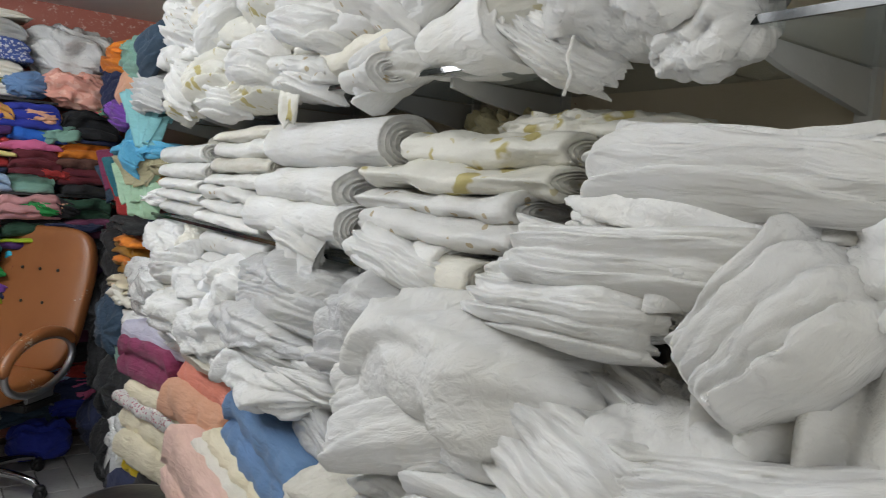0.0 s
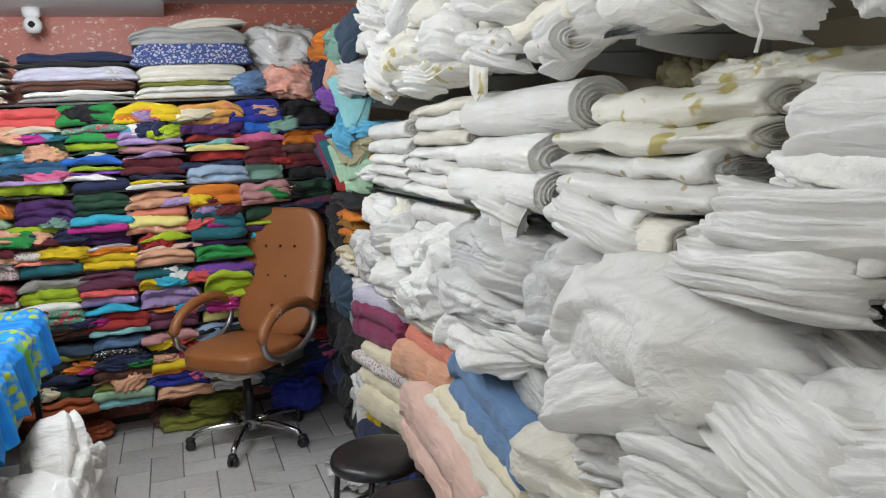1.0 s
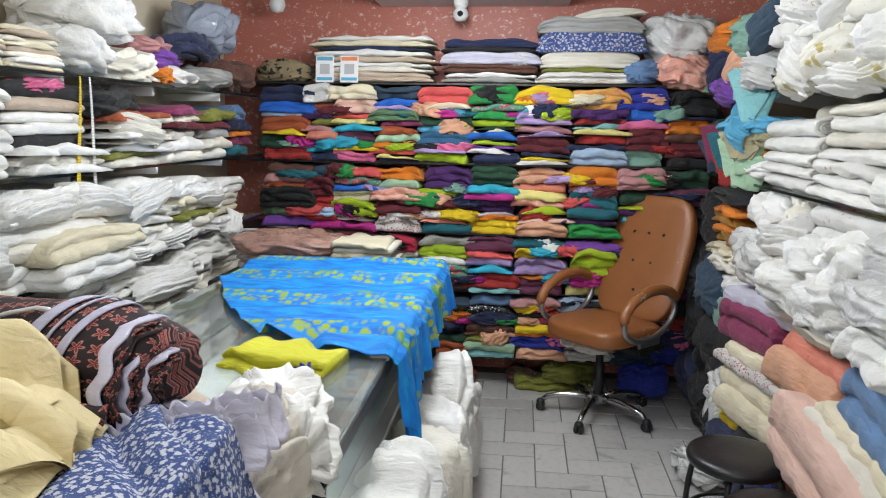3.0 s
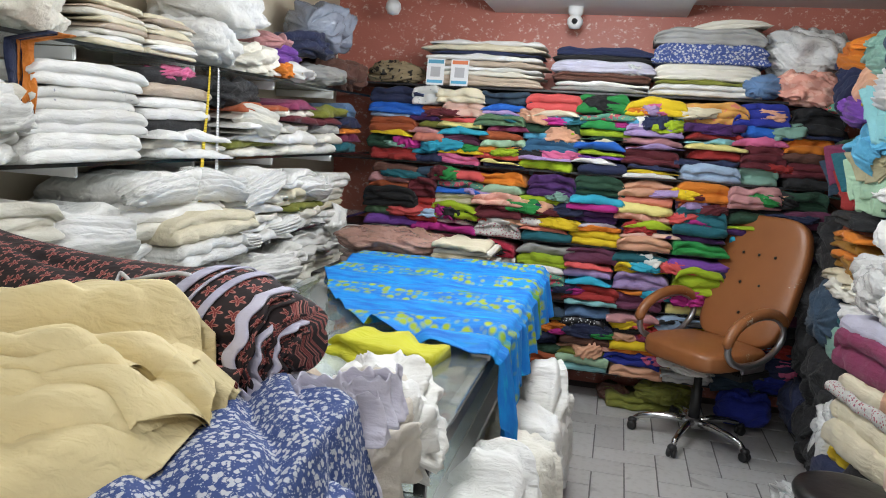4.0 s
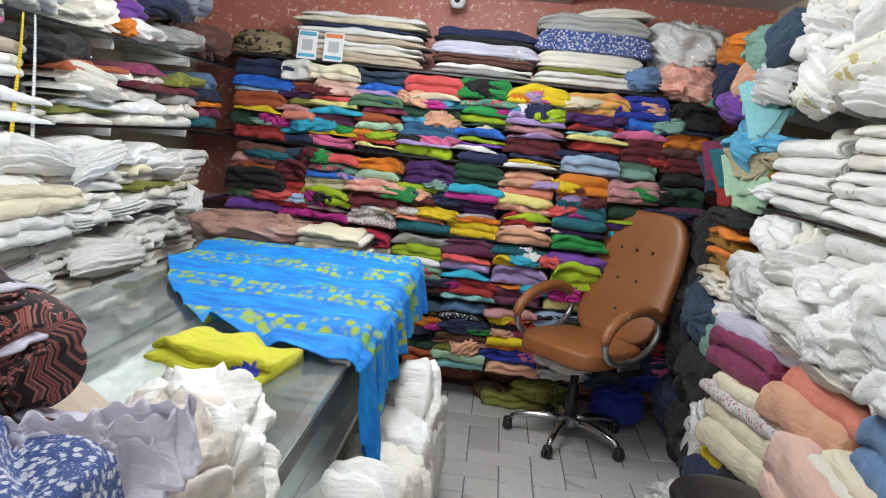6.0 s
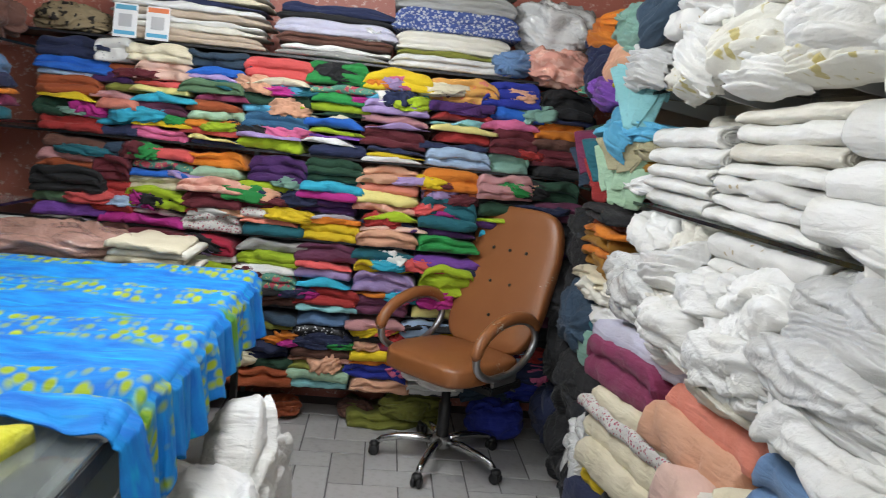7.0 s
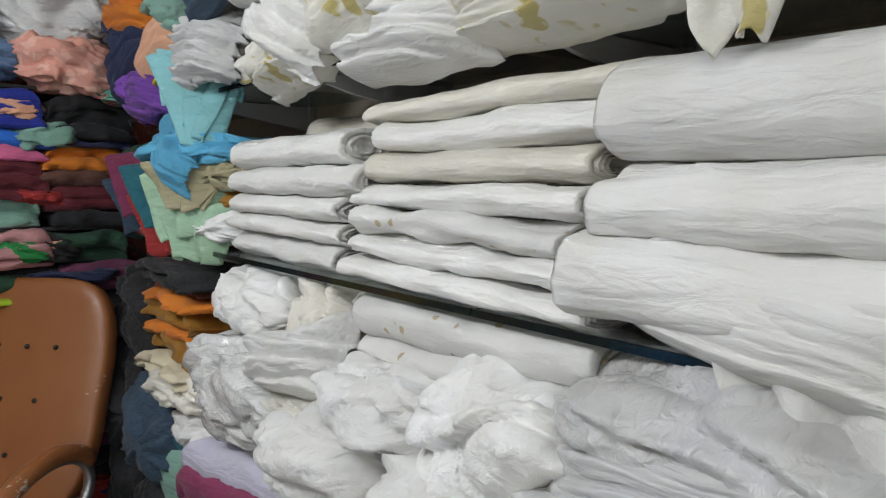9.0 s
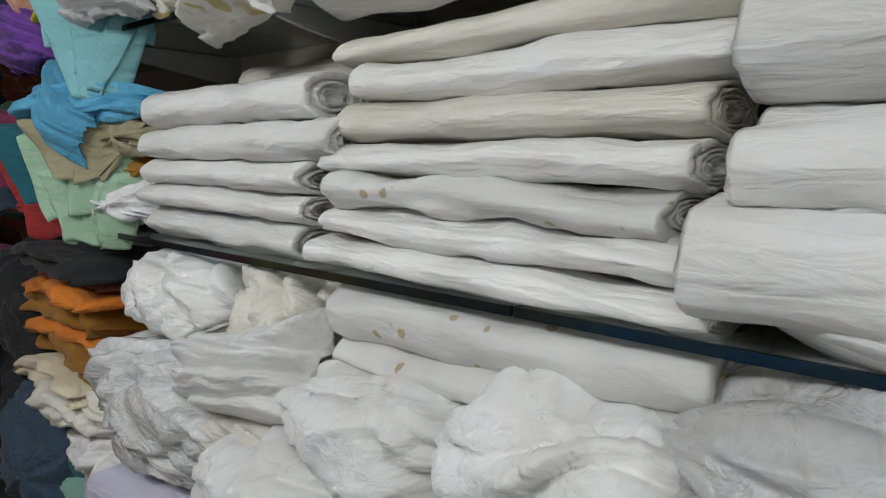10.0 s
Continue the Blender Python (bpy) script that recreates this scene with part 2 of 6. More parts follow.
MAT_FILM = plastic_film("clear_wrap", (0.72, 0.72, 0.7))
MAT_BLUEBAG = plastic_film("blue_grey_bag", (0.3, 0.34, 0.42))
MAT_LEATHER = leather("brown_leatherette", 0.46)
MAT_WORN = leather("worn_leatherette", 0.345)
MAT_DYE = tie_dye()
MAT_STAR = star_print()
MAT_FLORAL = printed("blue_floral", (0.05, 0.09, 0.27), (0.6, 0.62, 0.68), 120, 0.46, second=(0.55, 0.6, 0.7), wavy=0.9)
MAT_BLUEPRINT = printed("blue_white_print", (0.06, 0.1, 0.3), (0.55, 0.56, 0.6), 62, 0.45, wavy=1.2)
MAT_LEOPARD = printed("leopard_print", (0.3, 0.23, 0.13), (0.02, 0.016, 0.012), 24, 0.4, wavy=1.4)
MAT_GOLDPRINT = printed("gold_print", (0.74, 0.72, 0.64), (0.5, 0.42, 0.16), 9, 0.3, second=(0.62, 0.56, 0.36), wavy=1.2, rough=0.55)
MAT_EMB = printed("embroidered_white", (0.72, 0.71, 0.68), (0.47, 0.38, 0.24), 22, 0.2, rough=0.5)
MAT_DITSY = printed("ditsy_print", (0.66, 0.64, 0.6), (0.4, 0.08, 0.12), 70, 0.36, second=(0.08, 0.1, 0.3))
MAT_EYELET = printed("speckled_white", (0.73, 0.72, 0.68), (0.32, 0.32, 0.36), 34, 0.14)
MAT_SEQUIN = printed("sequin_black", (0.012, 0.012, 0.014), (0.7, 0.7, 0.72), 60, 0.3, rough=0.3)
MAT_MULTI = printed("multi_print", (0.1, 0.3, 0.22), (0.55, 0.08, 0.12), 22, 0.45, second=(0.7, 0.6, 0.2), wavy=1.3)
MAT_PINKPRINT = printed("pink_batik", (0.75, 0.36, 0.28), (0.85, 0.5, 0.4), 18, 0.5, wavy=1.2)
MAT_ORBATIK = printed("orange_batik", (0.78, 0.4, 0.1), (0.75, 0.22, 0.16), 20, 0.3, wavy=1.5)
MAT_CREAMFLOWER = printed("cream_flower", (0.74, 0.68, 0.6), (0.2, 0.05, 0.22), 7, 0.22)
MAT_SEERSTRIPE = striped("red_white_stripe", (0.72, 0.68, 0.66), (0.6, 0.06, 0.07), 4.2, "DIAGONAL")
MAT_TAPE_Y = striped("yellow_tape", (0.75, 0.55, 0.03), (0.5, 0.36, 0.02), 30, "Z")
MAT_TAPE_W = striped("white_tape", (0.75, 0.74, 0.72), (0.5, 0.5, 0.5), 30, "Z")

# everyday colour words for plain cloth, as linear base colours
PAL = {
    "white": (0.8, 0.795, 0.78), "ivory": (0.75, 0.72, 0.64), "cream": (0.74, 0.67, 0.5), "beige": (0.52, 0.42, 0.33), "grey": (0.36, 0.36, 0.35),
    "navy": (0.016, 0.024, 0.075), "blue": (0.015, 0.13, 0.56), "royal": (0.016, 0.03, 0.3), "sky": (0.09, 0.36, 0.56), "cyan": (0.03, 0.4, 0.58),
    "steel": (0.03, 0.12, 0.24), "slate": (0.03, 0.06, 0.1), "denim": (0.12, 0.22, 0.4), "powder": (0.38, 0.52, 0.72), "teal": (0.012, 0.13, 0.17),
    "seafoam": (0.22, 0.4, 0.33), "mint": (0.4, 0.6, 0.42), "sage": (0.1, 0.19, 0.1), "green": (0.02, 0.27, 0.06), "bottle": (0.014, 0.055, 0.03),
    "lime": (0.36, 0.5, 0.015), "olive": (0.2, 0.21, 0.03), "yellow": (0.76, 0.54, 0.012), "lemon": (0.75, 0.66, 0.24), "mustard": (0.36, 0.17, 0.015),
    "orange": (0.68, 0.2, 0.015), "rust": (0.34, 0.075, 0.022), "peach": (0.74, 0.4, 0.26), "salmon": (0.72, 0.24, 0.17), "coral": (0.7, 0.1, 0.1),
    "red": (0.38, 0.028, 0.026), "crimson": (0.42, 0.016, 0.05), "maroon": (0.12, 0.013, 0.022), "plum": (0.13, 0.03, 0.075), "wine": (0.22, 0.03, 0.09),
    "pink": (0.66, 0.14, 0.3), "rose": (0.55, 0.27, 0.28), "blush": (0.74, 0.5, 0.42), "magenta": (0.46, 0.022, 0.24), "purple": (0.06, 0.015, 0.11),
    "violet": (0.19, 0.06, 0.38), "lilac": (0.4, 0.29, 0.56), "lavender": (0.55, 0.54, 0.66), "brown": (0.12, 0.05, 0.035), "black": (0.012, 0.012, 0.014),
    "silver": (0.6, 0.6, 0.6), "aqua": (0.25, 0.55, 0.58), "khaki": (0.4, 0.36, 0.22),
}


# ---- mesh helpers ----
def finish(me, mat, smooth=True):
    if smooth:
        me.polygons.foreach_set("use_smooth", [True] * len(me.polygons))
    if mat:
        me.materials.append(mat)
    return me


def from_grid(name, rows, closed_u=False, closed_v=False, cap=False, mat=None, uv=None):
    """A mesh from rows of points (a numpy array n x m x 3), closed along either way, capped on the first and last row if asked."""
    n, m = rows.shape[:2]
    verts = rows.reshape(-1, 3)
    faces = []
    for i in range(n if closed_u else n - 1):
        for j in range(m if closed_v else m - 1):
            faces.append((i * m + j, i * m + (j + 1) % m, ((i + 1) % n) * m + (j + 1) % m, ((i + 1) % n) * m + j))
    if cap:
        faces.append(tuple(range(m))[::-1])
        faces.append(tuple((n - 1) * m + j for j in range(m)))
    me = bpy.data.meshes.new(name)
    me.from_pydata(verts.tolist(), [], faces)
    if uv is not None:
        lay = me.uv_layers.new(name="UVMap")
        flat = uv.reshape(-1, 2)
        idx = np.empty(len(me.loops), dtype=np.int32)
        me.loops.foreach_get("vertex_index", idx)
        lay.data.foreach_set("uv", flat[idx].ravel())
    return finish(me, mat)


def mesh_of(bm, name, mat, smooth=False):
    me = bpy.data.meshes.new(name)
    bmesh.ops.recalc_face_normals(bm, faces=bm.faces)
    bm.to_mesh(me)
    bm.free()
    return finish(me, mat, smooth)


def part(name, bm, mat, parent=None, label="", smooth=False):
    me = bm if isinstance(bm, bpy.types.Mesh) else mesh_of(bm, name, mat, smooth)
    ob = new(name, me)
    if parent:
        ob.parent = parent
    return tagged(ob, label)


def empty(name, loc, rz=0.0):
    ob = new(name)
    ob.location, ob.rotation_euler = loc, (0, 0, radians(rz))
    return ob


def box(x0, y0, z0, x1, y1, z1, bm=None, bevel=0.0):
    bm = bm or bmesh.new()
    r = bmesh.ops.create_cube(bm, size=1)["verts"]
    for v in r:
        v.co = Vector(((x0 + x1) / 2 + v.co.x * (x1 - x0), (y0 + y1) / 2 + v.co.y * (y1 - y0), (z0 + z1) / 2 + v.co.z * (z1 - z0)))
    if bevel:
        es = list({e for v in r for e in v.link_edges})
        bmesh.ops.bevel(bm, geom=es, offset=bevel, segments=2, affect="EDGES")
    return bm


def block(name, c, mat, label, cat="", kind="", bevel=0.0):
    return tagged(part(name, box(*c, bevel=bevel), mat), label, cat, "", kind)


def tube(name, pts, radii, mat, segs=10, closed=False, flat=1.0):
    """A round bar along points."""
    pts = [Vector(p) for p in pts]
    n = len(pts)
    radii = radii if isinstance(radii, (list, tuple)) else [radii] * n
    rows = np.zeros((n, segs, 3))
    side = None
    for i, p in enumerate(pts):
        a = pts[(i - 1) % n] if closed or i else p
        b = pts[(i + 1) % n] if closed or i < n - 1 else p
        t = (b - a).normalized()
        if side is None:
            side = t.orthogonal().normalized()
        side = (side - t * side.dot(t)).normalized()
        up = t.cross(side)
        for j in range(segs):
            w = 2 * math.pi * j / segs
            rows[i, j] = p + side * math.cos(w) * radii[i] + up * math.sin(w) * radii[i] * flat
    return from_grid(name, rows, closed_u=closed, closed_v=True, cap=not closed, mat=mat)


def lathe(name, profile, mat, segs=28):
    """A turned form from (radius, height) pairs."""
    rows = np.array([[(r * math.cos(2 * math.pi * j / segs), r * math.sin(2 * math.pi * j / segs), z) for j in range(segs)] for r, z in profile])
    return from_grid(name, rows, closed_v=True, cap=True, mat=mat)


# ---- cloth forms ----
def nz(x, y, z):
    return noise.noise((x, y, z))


def crease(p, seed, freq, stretch=2.5):
    """Sharp-crested folds that run mostly one way."""
    a = seed * 1.7
    ca, sa = math.cos(a), math.sin(a)
    u, v = p[0] * ca + p[1] * sa, -p[0] * sa + p[1] * ca
    w = 0.5 * nz(p[0] * freq * 0.6 + seed, p[1] * freq * 0.6, p[2] * freq * 0.6)
    n = nz(u * freq / stretch + seed * 3.1, v * freq + w, p[2] * freq + w * 2)
    return (1 - abs(n) * 2) if abs(n) < 0.5 else 0.0


def pleat(ph, size, edge=0.16):
    """Cloth laid over itself: each fold swells slowly and ends in a steep step. size: the heights of the folds by turns."""
    i = math.floor(ph)
    x = ph - i
    h = (math.sin(x / (1 - edge) * math.pi * 0.5) ** 0.8) if x < 1 - edge else 0.5 + 0.5 * math.cos((x - 1 + edge) / edge * math.pi)
    return h * size[int(i) % len(size)]


def fold_mesh(w, d, h, lobes, seed, mat, messy=1.0, nx=14, slump=0.0):
    """A folded cloth: stacked rounded fold edges at the front (-y), soft top, uneven ends. Its base is at z = 0."""
    rg = random.Random(seed)
    hs = [rg.uniform(0.7, 1.3) for _ in range(lobes)]
    k = h / sum(hs)
    prof = []
    z = 0.0
    for a in hs:
        hk = a * k
        out = rg.uniform(-0.012, 0.014) * messy
        bul = min(hk * 0.34, 0.02)
        for j in range(5):
            an = -math.pi / 2 + math.pi * j / 4 * 0.999
            prof.append((-d / 2 + out + bul - math.cos(an) * bul, z + hk * (0.5 + 0.47 * math.sin(an)), rg.uniform(0.94, 1.03) if j == 0 else None))
        z += hk
    for q in (0.3, 0.65, 0.95):
        prof.append((-d / 2 + d * q, h * (1.0 - 0.1 * q), None))
    prof += [(d / 2, h * 0.45, None), (d / 2, 0.0, None), (0.0, 0.0, None)]
    rows = np.zeros((nx, len(prof), 3))
    sc = 1.0
    for i in range(nx):
        s = -1 + 2 * i / (nx - 1)
        s = math.copysign(abs(s) ** 0.8, s)
        end = 1 - 0.3 * abs(s) ** 12
        for j, (py, pz, q) in enumerate(prof):
            if q:
                sc = q
            x = s * w / 2 * sc
            wav = nz(x * 9 + seed, pz * 6, 1.3 + seed)
            wob = nz(x * 16 + seed * 2.3, pz * 24, py * 9)
            g = nz(x * 3.4 + seed * 1.1 + py * 2.0, pz * 5.0 + x * 2.2, seed * 0.7)
            cr = max(0.0, 1 - abs(g) * 4.5) ** 1.5 * 0.016 * min(messy, 2.0)
            z = pz * end + ((wav * 0.013 + wob * 0.006) * messy * min(1, pz / h + 0.15) if pz > 0.001 else 0) - slump * abs(s) ** 2 * min(1, pz / h)
            y = py + wob * 0.014 * messy + nz(x * 38 + seed, pz * 50, 3.0) * 0.006 * messy + (1 - end) * 0.02 + cr * (1 if py < -d * 0.3 else 0)
            z -= cr * (1 if py >= -d * 0.3 and pz > h * 0.5 else 0)
            rows[i, j] = (x + nz(pz * 20, seed, x * 3) * 0.008 * messy, y, max(z, 0.0))
    return from_grid("folded_cloth", rows, closed_v=True, cap=True, mat=mat)


def bundle_mesh(sx, sy, sz, seed, mat, amp=0.03, freq=7.0, n=38, m=72, boxy=0.75, sag=0.25):
    """A gathered, crumpled cloth bundle, its folds running along the longer side; sizes are full lengths, its base is at z = 0."""
    rows = np.zeros((n, m, 3))
    along_y = sy >= sx
    ln, wd = (sy, sx) if along_y else (sx, sy)
    rq = random.Random(int(seed * 1000))
    k1, k2, tw = rq.choice((6, 7, 8)), rq.choice((15, 17, 19)), rq.uniform(-1.6, 1.6)
    size1, size2 = [rq.uniform(0.4, 1.3) for _ in range(k1)], [rq.uniform(0.0, 1.2) for _ in range(k2)]
    for i in range(n):
        s = -1 + 2 * (i + 0.15) / (n - 0.7)
        pr = max(0.004, 1 - abs(s) ** 2.8) ** 0.5
        for j in range(m):
            th = 2 * math.pi * j / m
            ct, st = math.cos(th), math.sin(th)
            a, c = math.copysign(abs(ct) ** boxy, ct), math.copysign(abs(st) ** boxy, st)
            w = nz(s * 1.3 + seed, ct * 0.9, st * 0.9)
            w2 = nz(s * 2.6 - seed, ct * 1.6, st * 1.6)
            q = th / (2 * math.pi)
            fold = 1.5 * pleat((q + 0.17 * w) * k1 + tw * s + 40, size1, 0.22) + 0.7 * pleat((q + 0.1 * w2) * k2 - tw * 1.7 * s + 1.2 * w + 60, size2, 0.3) - 1.0
            fold += 0.5 * nz(ct * freq * 0.3 + seed, st * freq * 0.3, s * freq * 0.35)
            lump = 0.9 + 0.24 * nz(s * 1.4 - seed, ct * 0.8, st * 0.8 + seed)
            d = fold * min(max(amp, 0.4 * amp + 0.012), 0.2 * min(sz, wd)) * (0.25 + 0.75 * pr)
            wv = (a * wd / 2 * lump) * pr + ct * d
            zv = (c * sz / 2 * lump) * pr + st * d
            lv = s * ln / 2 * (1 + 0.16 * nz(ct * 1.5 + seed, st * 1.5, 7.7)) + 0.6 * d * s
            zv -= sag * sz * 0.18 * abs(s) ** 2
            rows[i, j] = (wv, lv, max(0.0, zv + sz / 2)) if along_y else (lv, wv, max(0.0, zv + sz / 2))
    return from_grid("crumpled_cloth", rows, closed_v=True, cap=True, mat=mat)


def roll_mesh(length, ry, rz, seed, mat, wr=0.006, nx=26, m=30, layers=5):
    """A bolt of cloth along x, with the wound layers showing at its ends; base at z = 0."""
    prof = [(-length / 2 + 0.03, 0.04), (-length / 2 + 0.03, 0.22)]
    for k in range(layers):
        f = 0.3 + 0.65 * k / layers
        back = 0.016 if k % 2 else 0.0
        prof += [(-length / 2 + back + 0.012 * (k == 0), f), (-length / 2 + back, f + 0.5 / layers)]
    prof.append((-length / 2 + 0.004, 0.985))
    body = [(-length / 2 + 0.012 + (length - 0.024) * i / (nx - 1), 1.0) for i in range(nx)]
    prof = prof + body + [(-x, f) for x, f in reversed(prof)]
    rows = np.zeros((len(prof), m, 3))
    for i, (x, f) in enumerate(prof):
        for j in range(m):
            a = 2 * math.pi * j / m
            p = (x, math.cos(a) * ry, math.sin(a) * rz)
            dd = 0.0
            if f > 0.9:
                dd = crease((p[1] * 1.0, x, p[2]), seed, 9, 3.5) * wr + nz(x * 5 + seed, a, 2.2) * wr * 1.5 + nz(x * 30, p[1] * 40, p[2] * 40 + seed) * wr * 0.4
            lump = 1 + 0.07 * nz(x * 2.5 + seed, math.cos(a), math.sin(a))
            off = nz(x * 1.6, seed, 0.5) * 0.01
            sq = 1 - 0.15 * (math.sin(a) < -0.5)
            rows[i, j] = (x + (nz(a * 2, seed, f * 3) * 0.006 if f > 0.3 and f <= 0.99 else 0), (p[1] * f) * lump + math.cos(a) * dd + off, ((p[2] * f) * lump * sq + math.sin(a) * dd) + rz)
    return from_grid("fabric_roll", rows, closed_v=True, cap=True, mat=mat)


def sheet_mesh(fn, nu, nv, mat, thick=0.004, uvs=(1, 1)):
    """A cloth sheet from a function of (u, v), with a thickness."""
    rows = np.array([[fn(i / (nu - 1), j / (nv - 1)) for j in range(nv)] for i in range(nu)], dtype=float)
    uv = np.array([[(i / (nu - 1) * uvs[0], j / (nv - 1) * uvs[1]) for j in range(nv)] for i in range(nu)])
    du, dv = np.gradient(rows, axis=0), np.gradient(rows, axis=1)
    nrm = np.cross(du, dv)
    nrm /= np.maximum(np.linalg.norm(nrm, axis=2, keepdims=True), 1e-9)
    both = np.concatenate([rows, (rows - nrm * thick)[:, ::-1]], axis=1)
    uv2 = np.concatenate([uv, uv[:, ::-1]], axis=1)
    return from_grid("cloth_sheet", both, closed_v=True, mat=mat, uv=uv2)


def gathered_mesh(w, h, seed, mat, amp=0.03, bulge=0.05, folds=0, nu=56, nv=44):
    """A loose cloth lying on a heap, in its own plane (x along, y up, z out): round folds with sharp valleys run along it, droop and close up towards one end; the rim tucks in."""
    rg = random.Random(seed)
    folds = folds or rg.choice((4, 5, 6, 8))
    side, pinch, droop = rg.choice((-1, 1)), rg.uniform(0.3, 0.75), rg.uniform(0.0, 0.5)
    size = [rg.uniform(0.45, 1.3) for _ in range(40)]
    def fn(u, v):
        s, t = u * 2 - 1, v * 2 - 1
        close = 1 - pinch * (s * side + 1) / 2
        ph = folds / 2 * ((0.35 + 0.65 * close) * t + droop * s * s * 0.6) + 0.55 * nz(s * 1.1 + seed, t * 1.2, seed) + 0.12 * nz(s * 4, t * 3, seed) + 20
        f = pleat(ph, size)
        p2 = ph * 2.3 + 1.1 * nz(s * 1.6 - seed, t * 2.0, 3.0)
        g = (0.3 if folds > 5 else 0.2) * pleat(p2 + 5, size[::-1], 0.25)
        rim = max(abs(s), abs(t)) ** 6
        z = bulge * (1 - 0.3 * (s * s + t * t)) + amp * (1.25 * f + 1.3 * g + 0.6 * nz(s * 1.5 + seed, t * 1.5, 0.2)) - rim * (bulge + amp * 1.8)
        ex = 1 + 0.12 * nz(t * 1.6 + seed, 1.0, s * 0.4)
        ey = (0.35 + 0.65 * close) * (1 + 0.14 * nz(s * 1.6 - seed, 2.0, t * 0.4))
        return (s * w / 2 * ex, t * h / 2 * ey - 0.05 * droop * (1 - s * s), z)
    return sheet_mesh(fn, nu, nv, mat, 0.004)


def draped(name, fn, nu, nv, mat, thick=0.003):
    """A cloth sheet from a function of (u, v) that gives the place and the place on the flat cloth, both in metres."""
    pts = [[fn(i / (nu - 1), j / (nv - 1)) for j in range(nv)] for i in range(nu)]
    rows = np.array([[p[0] for p in r] for r in pts], dtype=float)
    uv = np.array([[p[1] for p in r] for r in pts], dtype=float)
    nrm = np.cross(np.gradient(rows, axis=0), np.gradient(rows, axis=1))
    nrm /= np.maximum(np.linalg.norm(nrm, axis=2, keepdims=True), 1e-9)
    both = np.concatenate([rows, (rows - nrm * thick)[:, ::-1]], axis=1)
    return from_grid(name, both, closed_v=True, mat=mat, uv=np.concatenate([uv, uv[:, ::-1]], axis=1))


def lay(me, loc, rot, name, label, cat, color=None, group=""):
    ob = new(name, me)
    ob.location, ob.rotation_euler = loc, [radians(a) for a in rot]
    if color:
        c = PAL[color]
        j = random.Random(hash((round(loc[0], 3), round(loc[1], 3), round(loc[2], 3))) & 0xffff).uniform(0.88, 1.1)
        ob.color = (*[min(0.95, v * j) for v in c], 1)
    return tagged(ob, label, cat, group)


# ---- setting ----
block("floor", (XL, YF, -0.1, XR, YB, -0.004), MAT_GROUT, "grey marble tile floor in a staggered pattern with dark joints", "floor", "structure")
block("wall_left", (XL - 0.15, YF, -0.1, XL, YB, ZC), MAT_CREAM, "cream painted wall with flaking flecks", "wall", "structure")
block("wall_right", (XR, YF, -0.1, XR + 0.15, YB, ZC), MAT_CREAM, "cream painted wall with reddish flaking flecks", "wall", "structure")
block("wall_back", (XL - 0.15, YB, -0.1, XR + 0.15, YB + 0.15, ZC), MAT_PINK, "pink painted wall with a pale flaky fleck", "wall", "structure")
# unseen front wall, left open where the daylight is assumed to enter
for x0, x1, z0 in ((XL - 0.15, -1.2, -0.1), (0.4, XR + 0.15, -0.1), (-1.2, 0.4, 2.1)):
    block("wall_front", (x0, YF - 0.15, z0, x1, YF, ZC), MAT_CREAM, "plain cream wall round the open shop front", "wall", "structure")
block("ceiling", (XL - 0.15, YF - 0.15, ZC, XR + 0.15, YB + 0.15, ZC + 0.1), MAT_WHITE, "plain white ceiling of the shop", "ceiling", "structure")
block("ceiling_bulkhead", (-0.98, 3.7, 2.385, 0.22, YB, ZC), MAT_WHITE, "white boxed panel under the ceiling", "ceiling", "structure", 0.006)

# fittings and glowing tubes made up for the unseen lamps
for lx, ly, lp in LAMPS:
    fit_ob = empty("tube_light", (lx, ly, ZC), 90)
    tagged(fit_ob, "white tube light fixed to the ceiling", "light", "tube lights")
    part("housing", box(-0.62, -0.04, -0.035, 0.62, 0.04, 0, bevel=0.006), MAT_WHITE, fit_ob)
    m_glow, ntg, bg = material("assumed_tube_glow", 0.4)
    bg.inputs["Emission Color"].default_value, bg.inputs["Emission Strength"].default_value = (1, 0.98, 0.95, 1), 6
    tb = part("tube", tube("tube", [(-0.58, 0, -0.055), (0.58, 0, -0.055)], 0.014, m_glow), None, fit_ob)

# shelves
for z in (0.2, 0.62, 0.98, 1.41, 1.885):
    sh = tagged(part("shelf", box(XL + 0.02, FB + 0.01, z - 0.012, FR - 0.02, YB, z, bevel=0.002), MAT_DARK), "dark shelf board fixed along the pink wall", "shelf", "back shelves")
for x in (-1.66, -0.66, 0.3):
    block("shelf_upright", (x - 0.012, YB - 0.03, 0.0, x + 0.012, YB, 1.9), MAT_STEEL, "slim grey metal shelf upright on the pink wall", "upright")
for z in (0.66, 1.07, 1.445, 1.795):
    sh = empty("glass_shelf", (XL, 0, z))
    tagged(sh, "glass shelf with a dark edge on metal brackets", "shelf", "side shelves")
    for y0, y1 in ((-0.6, 1.26), (1.27, 2.76), (2.77, 4.46)):
        part("pane", box(0.0, y0, -0.01, FL - XL - 0.004, y1, 0), MAT_GLASS, sh).visible_shadow = False
        part("edge", box(FL - XL - 0.004, y0, -0.011, FL - XL + 0.002, y1, 0.001), MAT_EDGE, sh)
    for y in (0.6, 1.9, 2.54, 3.21, 3.95):
        part("bracket", box(0.0, y - 0.008, -0.05, FL - XL - 0.05, y + 0.008, -0.012, bevel=0.003), MAT_WHITE, sh, "white metal bracket")


